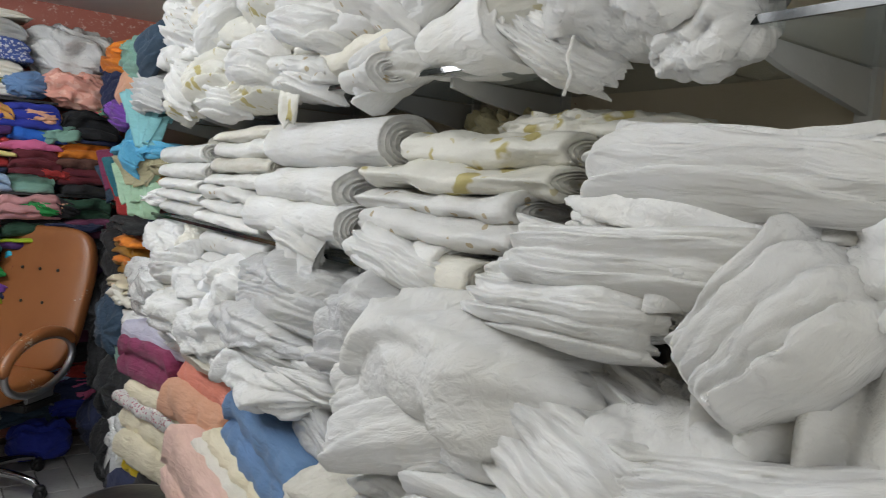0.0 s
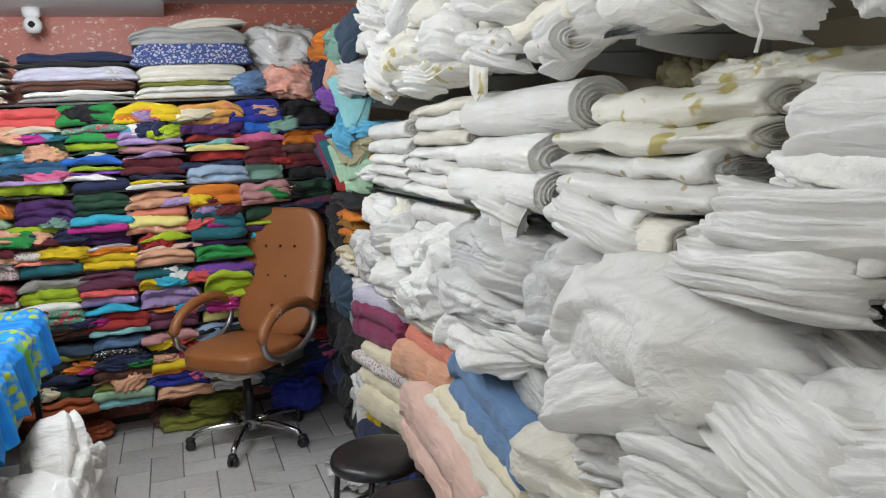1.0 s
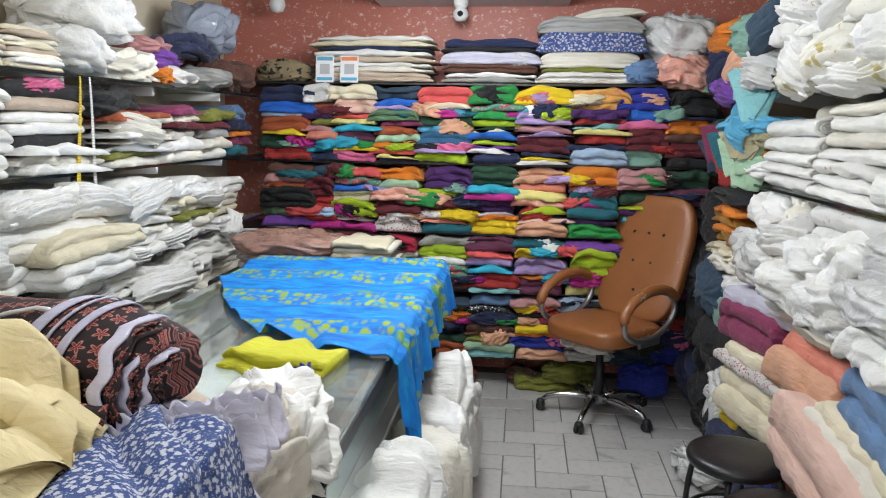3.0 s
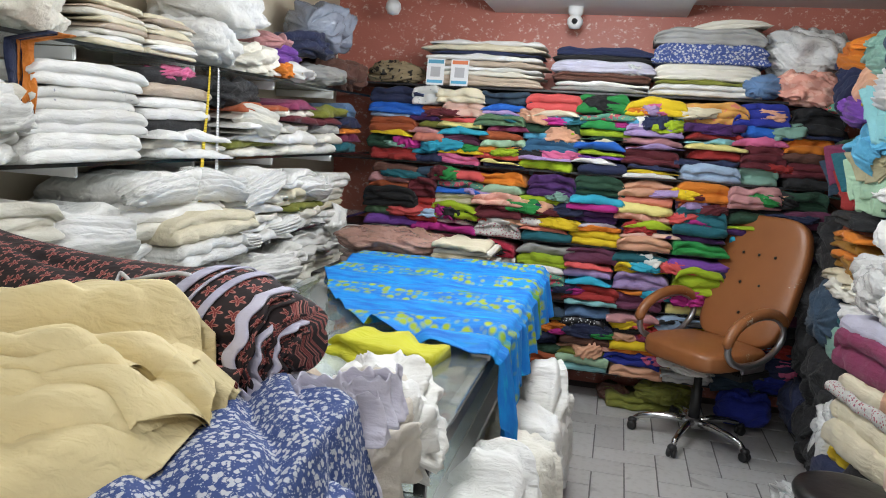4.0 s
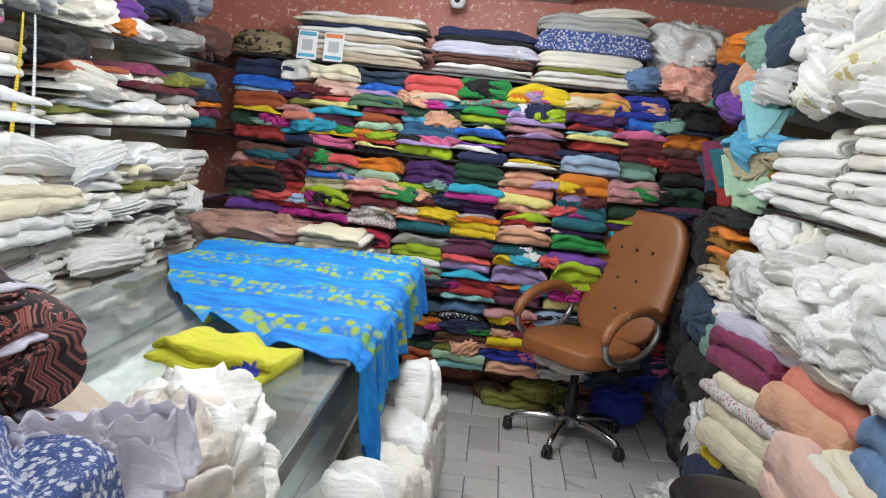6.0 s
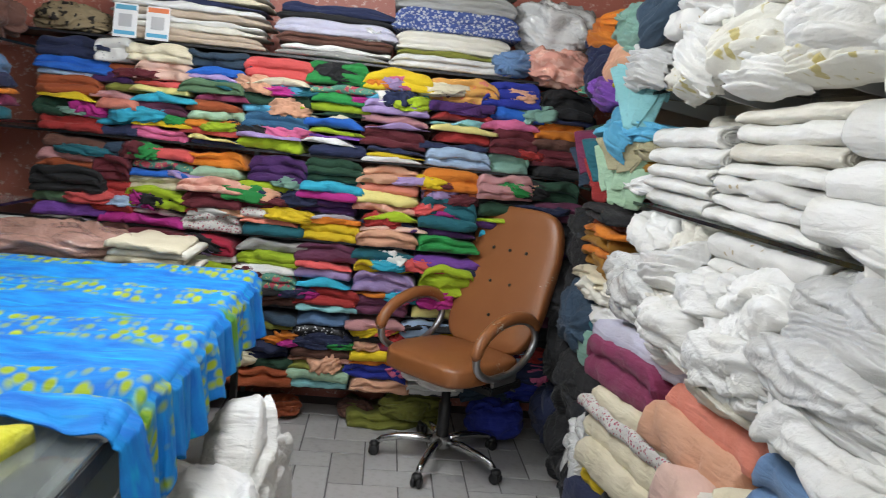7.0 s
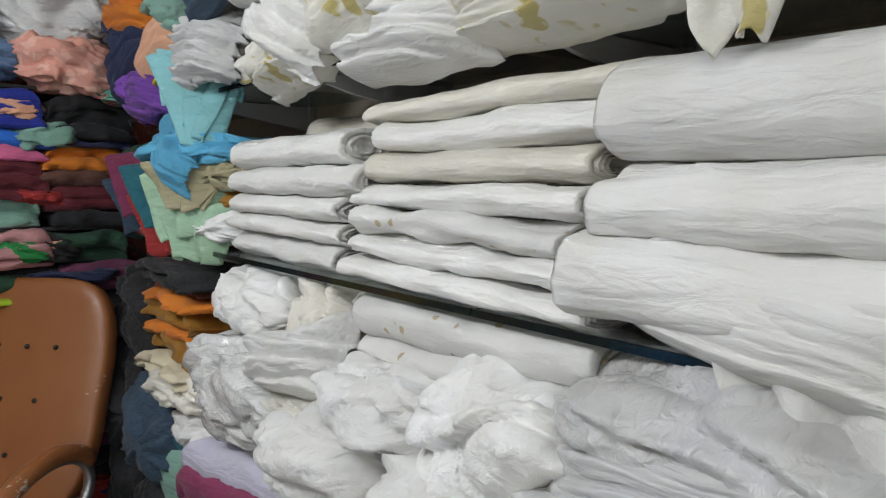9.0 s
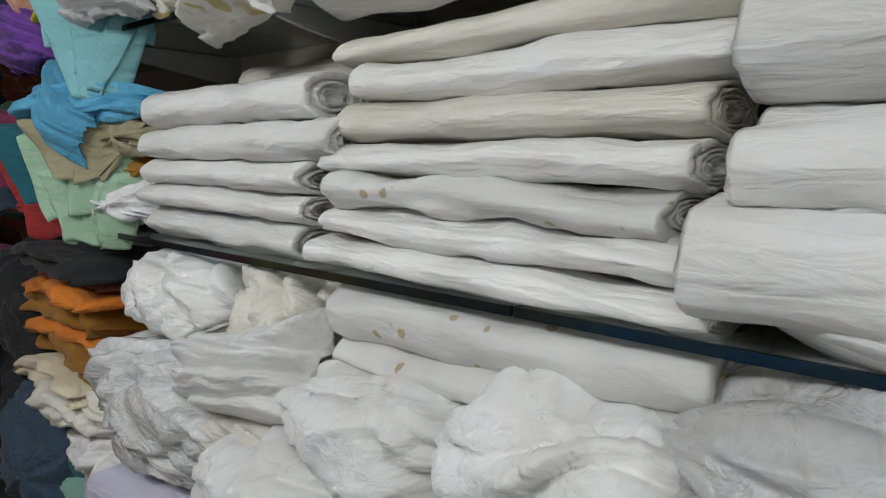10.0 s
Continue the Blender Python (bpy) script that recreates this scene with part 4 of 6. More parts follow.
for k in range(12):
    y = 3.14 - (k % 4) * 0.36
    z = 1.818 + (k // 4) * 0.085
    RC[0] += 1
    mat = (MAT_GOLDPRINT, MAT_CLOTH, MAT_GOLDPRINT, MAT_EMB, MAT_CLOTH)[k % 5]
    me = fold_mesh(0.42, 0.36, 0.09, 1 + k % 2, RC[0] * 1.3, mat, 1.9, 26, 0.02)
    lay(me, (FR + 0.12 + 0.02 * (k % 2), y, z), (0, (k * 29) % 7 - 3, -90 + (k * 13) % 12 - 6), "folded_cloth", "loosely folded {} cloth on the upper shelf".format("gold-patterned cream" if mat == MAT_GOLDPRINT else "white"), "cloth", "white", "upper shelf folds")
for k in range(4):
    bundle_at(FR + 0.12, 3.15 - k * 0.42, 2.05 + 0.02 * (k % 2), 0.42, 0.48, 0.2, MAT_CRUMPLE, ("white", "ivory", "white", "white")[k], "crumpled white cloth on the upper shelf pile", k * 23, 0.03, 8)
for k, (y, z) in enumerate(((1.7, 1.83), (1.8, 1.91), (1.66, 1.99))):
    roll_at(y, 0.44, z, 0.09, 0.045, (MAT_CLOTH, MAT_EMB, MAT_CLOTH)[k], "ivory" if k == 0 else "white", x=FR + 0.06, turn=(k - 1) * 9, word="soft white", layers=7, wr=0.012)
roll_at(1.6, 0.24, 1.775, 0.05, 0.035, MAT_EMB, "white", x=FR - 0.02, turn=-12, word="soft white", layers=6, wr=0.01)
roll_at(1.26, 0.36, 1.79, 0.12, 0.075, MAT_CLOTH, "white", x=FR + 0.06, turn=-14, word="loosely wound white", layers=10, wr=0.012)
bundle_at(FR + 0.1, 1.6, 2.05, 0.42, 0.5, 0.22, MAT_CRUMPLE, "white", "crumpled white cloth on the upper shelf pile", 10, 0.03, 8)
bundle_at(FR + 0.12, 1.25, 1.94, 0.42, 0.5, 0.28, MAT_CRUMPLE, "white", "crumpled white cloth on the upper shelf pile", -10, 0.03, 8)
bundle_at(FR + 0.03, 0.88, 1.79, 0.34, 0.36, 0.26, MAT_SATIN, "white", "silky white bundle sagging over the upper shelf edge", 0, 0.022, 5)
bundle_at(FR + 0.02, 0.76, 1.735, 0.16, 0.16, 0.2, MAT_SATIN, "white", "corner of a silky white bundle hanging down", 0, 0.015, 8)
bundle_at(FR + 0.12, 0.5, 1.83, 0.38, 0.4, 0.26, MAT_SATIN, "white", "silky white bundle on the upper shelf", 15, 0.022, 5)


def hanging(x, y0, y1, z0, z1, amp, waves, seed, mat, color, label, taper=0.0, nu=40, nv=26, lean=0.0, skew=0.0):
    """A cloth that hangs from z1 down to z0 along y, in vertical folds."""
    def fn(u, v):
        yc = (y0 + y1) / 2
        w = (y1 - y0) * (1 - taper * (1 - v))
        y = yc + (u - 0.5) * w + 0.02 * nz(u * 3 + seed, v * 2, 0.3)
        f = amp * (0.35 + 0.65 * (1 - v)) * math.sin(u * waves * 6.283 + 2.2 * nz(u * 2, v * 1.2, seed) + seed)
        z = z0 + (z1 - z0) * v + (1 - v) * 0.035 * nz(u * 4 + seed, 0.2, 0.9)
        back = max(0.0, v - 0.86) * 0.9
        return (x + f - lean * (1 - v) + back + skew * (u - 0.5) * (1 - taper * (1 - v)), y + f * skew * 3, z - back * 0.1)
    RC[0] += 1
    return lay(sheet_mesh(fn, nu, nv, mat), (0, 0, 0), (0, 0, 0), "hanging_cloth", label, "cloth", color)


hanging(FR - 0.03, 3.42, 3.78, 1.67, 1.95, 0.028, 3.6, 4.2, MAT_CLOTH, "aqua", "aqua blue cloth hanging over the upper shelf", 0.8, nu=60, skew=-0.22)
for k, (y, za, zb, c, word) in enumerate(((3.64, 1.36, 1.54, "mint", "pale green"), (3.66, 1.42, 1.62, "mint", "pale green edged"), (3.82, 1.44, 1.64, "teal", "dark teal"), (3.9, 1.36, 1.56, "red", "red"), (4.04, 1.46, 1.68, "wine", "wine red"), (3.64, 1.5, 1.64, "khaki", "ribbed khaki"), (4.15, 1.4, 1.6, "slate", "dark slate"))):
    hanging(FR - 0.03 - 0.01 * (k % 3), y - 0.13, y + 0.13, za, zb, 0.018, 2.2, 2.3 * k, MAT_CLOTH, c, word + " cloth corner hanging from the shelf end", 0.6, skew=-0.2)
hanging(FR - 0.02, 3.5, 3.72, 1.78, 1.95, 0.02, 2.4, 8.2, MAT_CLOTH, "aqua", "aqua blue cloth end over the upper shelf", 0.3, nu=40, skew=-0.16)
hanging(FR - 0.08, 0.36, 0.66, 1.16, 1.5, 0.028, 3.6, 1.1, MAT_CLOTH, "white", "white cloth hanging in long folds from the shelf", 0.15, lean=0.02, nu=70)
hanging(FR - 0.08, 0.1, 0.42, 1.1, 1.55, 0.03, 3.2, 7.7, MAT_CLOTH, "white", "white cloth hanging in long folds from the shelf", 0.1, nu=70)
hanging(FR - 0.02, 1.98, 2.16, 1.73, 1.84, 0.012, 1.0, 2.5, MAT_GOLDPRINT, "white", "gold-patterned cloth corner hanging over the shelf", 0.75)
hanging(FR - 0.03, 1.74, 2.1, 1.32, 1.47, 0.02, 2.6, 5.5, MAT_CLOTH, "white", "white cloth sagging from a roll over the shelf edge", 0.35, nu=60)
hanging(FR - 0.04, 1.2, 1.42, 1.3, 1.45, 0.02, 2.0, 3.5, MAT_CLOTH, "white", "white cloth sagging from a roll over the shelf edge", 0.5, nu=50)
cord = tube("cord", [(FR - 0.1, 0.9, 1.8), (FR - 0.105, 0.905, 1.77), (FR - 0.1, 0.9, 1.745), (FR - 0.104, 0.907, 1.715)], 0.003, MAT_CLOTH, 6)
tagged(part("loose_string", cord, None), "loose white string dangling from the bundle", "string").color = (0.75, 0.74, 0.7, 1)

# lower shelf, under the middle one
for k, (x, y, z, sx, sy, sz, mat, c, lab, amp) in enumerate((
        (1.12, 3.32, 1.18, 0.34, 0.36, 0.18, MAT_SATIN, "white", "puffy silky white cloth bundle on the lower shelf", 0.014), (1.15, 3.02, 1.2, 0.3, 0.3, 0.15, MAT_CRUMPLE, "ivory", "crumpled ivory cloth on the lower shelf", 0.02),
        (1.09, 3.3, 0.97, 0.4, 0.5, 0.22, MAT_FILM, "white", "white cloth in clear plastic wrap", 0.016), (1.07, 2.86, 0.96, 0.4, 0.44, 0.2, MAT_CRUMPLE, "white", "crumpled white cloth bundle on the lower shelf", 0.02),
        (1.07, 2.45, 0.95, 0.4, 0.44, 0.2, MAT_CRUMPLE, "white", "crumpled white cloth bundle on the lower shelf", 0.02), (1.08, 2.72, 1.115, 0.3, 0.36, 0.15, MAT_CLOTH, "white", "smooth pillow-like white cloth on the lower shelf", 0.006),
        (1.08, 2.42, 1.09, 0.32, 0.34, 0.22, MAT_CLOTH, "white", "pleated white cloth bundle on the lower shelf", 0.014), (1.12, 2.0, 1.2, 0.4, 0.66, 0.17, MAT_SATIN, "silver", "pale grey satin cloth folded on the lower shelf", 0.012),
        (1.07, 2.05, 1.08, 0.44, 0.66, 0.15, MAT_SATIN, "silver", "pale grey satin cloth folded on the lower shelf", 0.014), (1.05, 1.98, 0.96, 0.44, 0.6, 0.16, MAT_CRUMPLE, "white", "pale cloth bundle tied with a strip", 0.018),
        (1.1, 1.46, 1.14, 0.44, 0.44, 0.24, MAT_SATIN, "silver", "pale grey satin cloth stuffed under the shelf", 0.014), (1.05, 1.12, 1.1, 0.48, 0.66, 0.29, MAT_CLOTH, "white", "large rounded white quilted cloth bundle", 0.016),
        (1.08, 0.66, 1.04, 0.46, 0.5, 0.28, MAT_CLOTH, "white", "large gathered white cloth bundle", 0.03))):
    bundle_at(x, y, z, sx, sy, sz * 1.08, mat, c, lab, (k * 41) % 16 - 8, amp, 7, n=48, m=88)
roll_at(2.57, 0.58, 1.285, 0.075, 0.042, MAT_EMB, "white", x=FR + 0.08, word="white embroidered", turn=2, wr=0.008, layers=7)
roll_at(2.57, 0.56, 1.235, 0.08, 0.03, MAT_EMB, "white", x=FR + 0.07, word="white embroidered", turn=-3, wr=0.01, layers=7)
for k in range(12):
    bundle_at(XR - 0.16, 3.3 - k * 0.36, 0.96 + 0.18 * (k % 2), 0.3, 0.44, 0.24, MAT_CRUMPLE, "ivory", "crumpled ivory cloth packed behind the front bundles", k * 9, 0.03, n=14, m=20)
# far coloured end of the lower shelf
stack("black2 rust1 orange1 mustard2 orange1 mustard2 cream2", (FR - 0.06, 3.86), 0.5, 0.38, 0.99, 1.34, -90, "lower shelf stacks", 1.8)
bundle_at(FR + 0.08, 4.2, 0.96, 0.36, 0.4, 0.38, MAT_CRUMPLE, "black", "black cloth bundle in the shelf corner", 0, 0.03)
bundle_at(FR + 0.02, 3.7, 0.94, 0.3, 0.42, 0.09, MAT_CLOTH, "ivory", "ivory cloth spilling over the shelf edge", 12, 0.03)
bundle_at(FR + 0.06, 3.62, 0.82, 0.3, 0.4, 0.12, MAT_CLOTH, "white", "white cloth crammed under the shelf", 5, 0.03)

# the heap on the floor: white bundles, larger and further out towards the ground
rg = random.Random(21)
for row, (z, out) in enumerate(((0.0, 0.14), (0.19, 0.17), (0.38, 0.15), (0.57, 0.11), (0.74, 0.06), (0.9, 0.03))):
    y = (1.7 if z < 0.8 else 1.62) - 0.13 * (row % 2)
    while y > -1.0:
        sy = rg.uniform(0.36, 0.6)
        mat = rg.choice((MAT_CRUMPLE, MAT_SATIN, MAT_CLOTH, MAT_CRUMPLE))
        bundle_at(FR + 0.1 - out + rg.uniform(-0.03, 0.03), y - sy / 2, z, 0.5, sy * 1.25, rg.uniform(0.22, 0.28), mat, rg.choice(("white", "white", "ivory")),
                  "crumpled white cloth bundle in the floor heap", rg.uniform(-25, 25), rg.uniform(0.022, 0.036), rg.uniform(6, 10), group="floor heap", n=38, m=76)
        y -= sy * 0.8
for k in range(14):
    bundle_at(XR - 0.14, 2.2 - (k % 7) * 0.46, 0.02 + 0.4 * (k // 7), 0.3, 0.6, 0.5, MAT_CRUMPLE, "ivory", "crumpled white cloth packed against the wall", k * 9, 0.03, n=14, m=20)
bundle_at(0.93, 1.6, 0.3, 0.46, 0.52, 0.42, MAT_FILM, "white", "big white bag wrapped in clear plastic", 8, 0.03, 6, n=42, m=80)
bundle_at(0.98, 1.5, 0.0, 0.5, 0.6, 0.3, MAT_CRUMPLE, "white", "crumpled white cloth bundle in the floor heap", 8, 0.04, 6)



def drape_on(x, y, z, w, h, lean, turn, roll, mat, color, label, amp=0.03, bulge=0.05, folds=0):
    """A gathered cloth on the face of the heap; lean: degrees its face tips up from level towards the aisle."""
    RC[0] += 1
    ob = lay(gathered_mesh(w, h, RC[0] * 1.31, mat, amp, bulge, folds), (0, 0, 0), (0, 0, 0), "loose_cloth", label, "cloth", color, "loose white cloths")
    face = Matrix(((0, 0, -1, 0), (-1, 0, 0, 0), (0, 1, 0, 0), (0, 0, 0, 1)))
    ob.matrix_basis = Matrix.Translation((x, y, z)) @ pose(0, 0, 0, 0, 0, turn) @ pose(0, 0, 0, 0, lean, 0) @ face @ pose(0, 0, 0, 0, 0, roll)
    return ob


rgd = random.Random(77)
for row, (z, front) in enumerate(((0.12, 0.82), (0.3, 0.8), (0.48, 0.83), (0.65, 0.86), (0.82, 0.9), (0.98, 0.93), (1.12, 0.95), (1.25, 0.98))):
    y = (1.5 if z < 1.0 else 1.0) - rgd.uniform(0, 0.12)
    while y > -0.5:
        w = rgd.uniform(0.3, 0.52)
        mat = rgd.choice((MAT_CRUMPLE, MAT_CLOTH, MAT_CRUMPLE, MAT_SATIN, MAT_CLOTH))
        drape_on(front + 0.06 + rgd.uniform(-0.02, 0.02), y - w / 2, z + rgd.uniform(-0.03, 0.03), w * 1.1, rgd.uniform(0.17, 0.26), rgd.uniform(10, 26), rgd.uniform(-12, 12), rgd.uniform(-16, 16), mat,
                 rgd.choice(("white", "white", "ivory", "white")), "loose gathered white cloth on the face of the heap", rgd.uniform(0.026, 0.042))
        y -= w * 0.8
for k, (y, z) in enumerate(((3.28, 1.08), (3.02, 1.22), (3.0, 1.08), (2.76, 1.02), (2.9, 1.0), (2.5, 1.0), (2.3, 1.08), (2.15, 1.0), (1.9, 1.03), (1.72, 1.1), (1.7, 0.98))):
    drape_on(FR - 0.03 - 0.02 * (k % 2), y, z, 0.34, 0.19, 10 + (k * 7) % 12, (k * 13) % 20 - 10, (k * 29) % 40 - 20, (MAT_CRUMPLE, MAT_SATIN, MAT_CLOTH)[k % 3], ("white", "white", "ivory")[k % 3] if y > 2.3 else ("silver", "white")[k % 2],
             "loose gathered white cloth on the lower shelf", 0.024, 0.04)
for k, (y, z) in enumerate(((3.1, 1.94), (2.75, 1.93), (2.35, 1.94), (3.0, 2.12), (2.6, 2.12), (2.2, 2.1), (1.95, 2.0), (1.6, 2.02), (1.3, 2.02), (0.95, 1.97), (0.6, 1.95))):
    drape_on(FR - 0.02, y, z, 0.42, 0.22, 14 + (k * 7) % 14, (k * 13) % 20 - 10, (k * 29) % 40 - 20, (MAT_CLOTH, MAT_GOLDPRINT, MAT_CRUMPLE, MAT_EMB)[k % 4], "white", "loose gathered cloth on the upper shelf pile", 0.024, 0.035)
for k, (y, z, c) in enumerate(((3.74, 1.66, "sky"), (3.6, 2.05, "seafoam"), (3.8, 1.95, "peach"), (4.1, 2.1, "orange"), (4.1, 1.95, "navy"), (3.95, 1.84, "violet"), (3.4, 2.1, "slate"), (3.5, 1.9, "silver"))):
    drape_on(FR - 0.05, y, z, 0.3, 0.2, 16, (k * 13) % 20 - 10, (k * 29) % 60 - 30, MAT_CLOTH, c, "loose {} cloth crammed at the shelf end".format(WORDS.get(c, c)), 0.02, 0.04)

for k, (y, z, w, h, roll, mat) in enumerate(((3.1, 1.85, 0.42, 0.15, 4, MAT_GOLDPRINT), (2.72, 1.84, 0.46, 0.16, -5, MAT_CLOTH), (2.36, 1.84, 0.44, 0.15, 6, MAT_GOLDPRINT), (2.02, 1.85, 0.34, 0.14, -8, MAT_EMB), (1.56, 1.85, 0.34, 0.16, 10, MAT_CLOTH), (1.05, 1.86, 0.3, 0.18, -30, MAT_SATIN))):
    drape_on(FR + 0.01, y, z, w, h, 8, (k * 13) % 12 - 6, roll, mat, "white", "pale cloth drooping over the upper shelf edge", 0.02, 0.05)
for k, (x, y, z, w, h, lean, roll, amp, mat) in enumerate(((1.05, 2.04, 1.45, 0.42, 0.13, 18, -5, 0.016, MAT_CLOTH), (1.08, 2.05, 1.56, 0.36, 0.09, 24, 10, 0.01, MAT_CLOTH), (1.0, 1.4, 1.42, 0.36, 0.12, 16, -10, 0.018, MAT_CLOTH),
                                                      (0.96, 0.78, 1.5, 0.5, 0.13, 18, 3, 0.02, MAT_CLOTH), (0.97, 0.62, 1.62, 0.5, 0.12, 30, -4, 0.014, MAT_CLOTH), (0.94, 0.9, 1.42, 0.4, 0.12, 10, 3, 0.018, MAT_SATIN), (0.93, 0.56, 1.44, 0.22, 0.2, 12, 50, 0.024, MAT_CLOTH),
                                                      (0.9, 1.16, 1.22, 0.5, 0.28, 26, 24, 0.02, MAT_CLOTH), (0.92, 0.82, 1.22, 0.42, 0.2, 20, -14, 0.026, MAT_SATIN), (0.92, 0.54, 1.24, 0.4, 0.2, 18, 16, 0.026, MAT_SATIN), (0.9, 0.98, 1.08, 0.4, 0.2, 20, 10, 0.026, MAT_CLOTH), (0.9, 0.66, 1.06, 0.42, 0.2, 20, -10, 0.026, MAT_CLOTH),
                                                      (0.98, 2.02, 1.24, 0.6, 0.15, 20, 4, 0.018, MAT_SATIN), (0.97, 2.02, 1.12, 0.6, 0.13, 14, -4, 0.02, MAT_SATIN), (0.97, 1.48, 1.22, 0.36, 0.2, 14, 12, 0.018, MAT_SATIN))):
    drape_on(x, y, z, w, h, lean, (k * 17) % 12 - 6, roll, mat, "silver" if 1.4 < y < 2.05 and z < 1.3 else "white", "soft white cloth slumping over the shelf goods", amp, 0.04, 4 + k % 2)

# the pile of coloured folded cloth on the floor by the stools
PILE = (
    # y, z, length, depth, height, colour, tilt, turn, front
    (2.9, 0.0, 1.0, 0.4, 0.15, "navy", 0, 3, 0.94), (2.2, 0.0, 1.0, 0.4, 0.16, "purple", 0, -2, 0.92), (3.2, 0.14, 0.7, 0.4, 0.14, "navy", -3, 6, 0.92), (3.25, 0.27, 0.7, 0.36, 0.06, "yellow", -4, 5, 0.94),
    (2.3, 0.15, 0.9, 0.4, 0.14, "rust", 2, -3, 0.92), (2.85, 0.14, 0.6, 0.36, 0.14, "royal", 0, 4, 0.95), (2.85, 0.27, 0.7, 0.34, 0.12, "black", -2, 5, 0.94), (2.25, 0.28, 0.86, 0.38, 0.14, "rust", 3, -4, 0.92),
    (2.2, 0.41, 0.9, 0.38, 0.08, "ditsy", 3, -4, 0.96), (2.2, 0.47, 0.9, 0.46, 0.24, "blush", 3, -4, 0.83), (2.0, 0.665, 0.8, 0.4, 0.07, "ivory", 3, -3, 0.87), (1.98, 0.72, 0.76, 0.4, 0.06, "cream", 3, -3, 0.89), (1.9, 0.765, 0.62, 0.42, 0.17, "denim", 4, -5, 0.9),
    (3.0, 0.38, 0.84, 0.4, 0.12, "cream", -4, 6, 0.92), (3.05, 0.49, 0.82, 0.4, 0.11, "cream", -5, 6, 0.94),
    (3.1, 0.585, 0.8, 0.38, 0.06, "ditsy", -5, 6, 0.92), (3.05, 0.635, 0.76, 0.36, 0.07, "cream", -5, 6, 0.95), (2.64, 0.68, 0.6, 0.4, 0.14, "peach", 3, 3, 0.94), (2.58, 0.8, 0.56, 0.36, 0.1, "salmon", 4, 0, 0.99), (3.25, 0.69, 0.62, 0.36, 0.17, "wine", -3, 6, 0.94),
    (3.1, 0.845, 0.84, 0.38, 0.1, "lavender", -2, 8, 0.96), (2.75, 0.885, 0.62, 0.36, 0.07, "lavender", 3, 2, 1.02), (3.6, 0.28, 0.4, 0.34, 0.2, "black", 0, 8, 0.96), (3.62, 0.48, 0.4, 0.34, 0.16, "black", 0, 8, 0.97),
    (3.66, 0.63, 0.44, 0.34, 0.16, "seafoam", 0, 8, 0.97), (3.68, 0.78, 0.4, 0.3, 0.1, "teal", 0, 8, 1.00),
)
for k, (y, z, ln, d, h, c, tilt, turn, dx) in enumerate(PILE):
    mat = SPECIAL.get(c, MAT_CLOTH)
    me = fold_mesh(ln, d, h * 1.12, max(1, round(h / 0.11)), 900 + k * 1.3, mat, 0.9, 34, 0.005)
    ob = lay(me, (dx + d / 2, y, z), (0, (3.0 if y < 2.56 else -3.0), -90 + turn), "folded_cloth", "folded {} cloth in the pile on the floor".format({"blush": "pale pink", "lavender": "lavender grey"}.get(c, WORDS.get(c, c))), "cloth", c if c in PAL else "white", "floor pile")
for y, z, c, lab in ((3.62, 0.0, "black", "black cloth bundle on the floor in the corner"), (3.95, 0.0, "black", "black cloth bundle on the floor in the corner"), (4.25, 0.05, "navy", "navy cloth bundle on the floor in the corner"),
                     (3.9, 0.34, "black", "black cloth bundle piled in the corner"), (4.2, 0.36, "black", "black cloth bundle piled in the corner"), (3.95, 0.62, "slate", "dark slate cloth bundle piled in the corner"), (4.25, 0.64, "black", "black cloth bundle piled in the corner")):
    bundle_at(1.14, y, z, 0.46, 0.44, 0.38, MAT_CRUMPLE, c, lab, y * 50, 0.03)
bundle_at(0.98, 3.56, 0.06, 0.14, 0.24, 0.42, MAT_FILM, "silver", "pale grey-green cloth standing beside the pile", 10, 0.03)
bundle_at(0.84, 3.36, 0.0, 0.22, 0.3, 0.14, MAT_FILM, "white", "crumpled clear plastic bag on the floor", 20, 0.04, 12)
bundle_at(0.74, 4.42, 0.02, 0.3, 0.26, 0.22, MAT_CLOTH, "royal", "royal blue cloth bundle on the floor", 0, 0.03)
me = fold_mesh(0.5, 0.3, 0.07, 2, 71, MAT_CLOTH, 2.2, 20)
lay(me, (0.2, 4.62, 0.0), (0, 0, 8), "folded_cloth", "olive green crumpled cloth fallen on the floor", "cloth", "olive")
bundle_at(0.3, 4.55, 0.05, 0.34, 0.2, 0.12, MAT_CRUMPLE, "olive", "olive green crumpled cloth fallen on the floor", 12, 0.03)
bundle_at(0.0, 4.62, 0.0, 0.2, 0.18, 0.08, MAT_CRUMPLE, "brown", "brown crumpled cloth fallen on the floor", 12, 0.03)
me = bundle_mesh(0.24, 0.18, 0.1, 3.3, MAT_CRUMPLE, 0.02)
lay(me, (-0.42, 4.56, 0.0), (0, 0, 0), "crumpled_cloth", "rust brown cloth bundle on the floor", "cloth", "rust")

# ---- left-hand shelves ----
LS = dict(face=90, group="left shelf stacks", nx=18, called="folded_sheet")
stack("white3 speckle3 white3.2 white3.6", (FL + 0.03, 1.9), 0.5, 0.4, 1.446, 1.73, messy=0.5, label="thick soft folded {} cloth on the glass shelf", **LS)
stack("ivory2 white3 white4", (FL + 0.05, 1.45), 0.42, 0.38, 1.446, 1.66, messy=1.3, kind=MAT_CRUMPLE, label="loosely folded {} cloth on the glass shelf", **LS)
stack("black2.4 beige2 white1.8 white1.8 black2", (FL + 0.01, 2.37), 0.44, 0.36, 1.54, 1.755, messy=0.4, label="folded {} cloth on the glass shelf", **LS)
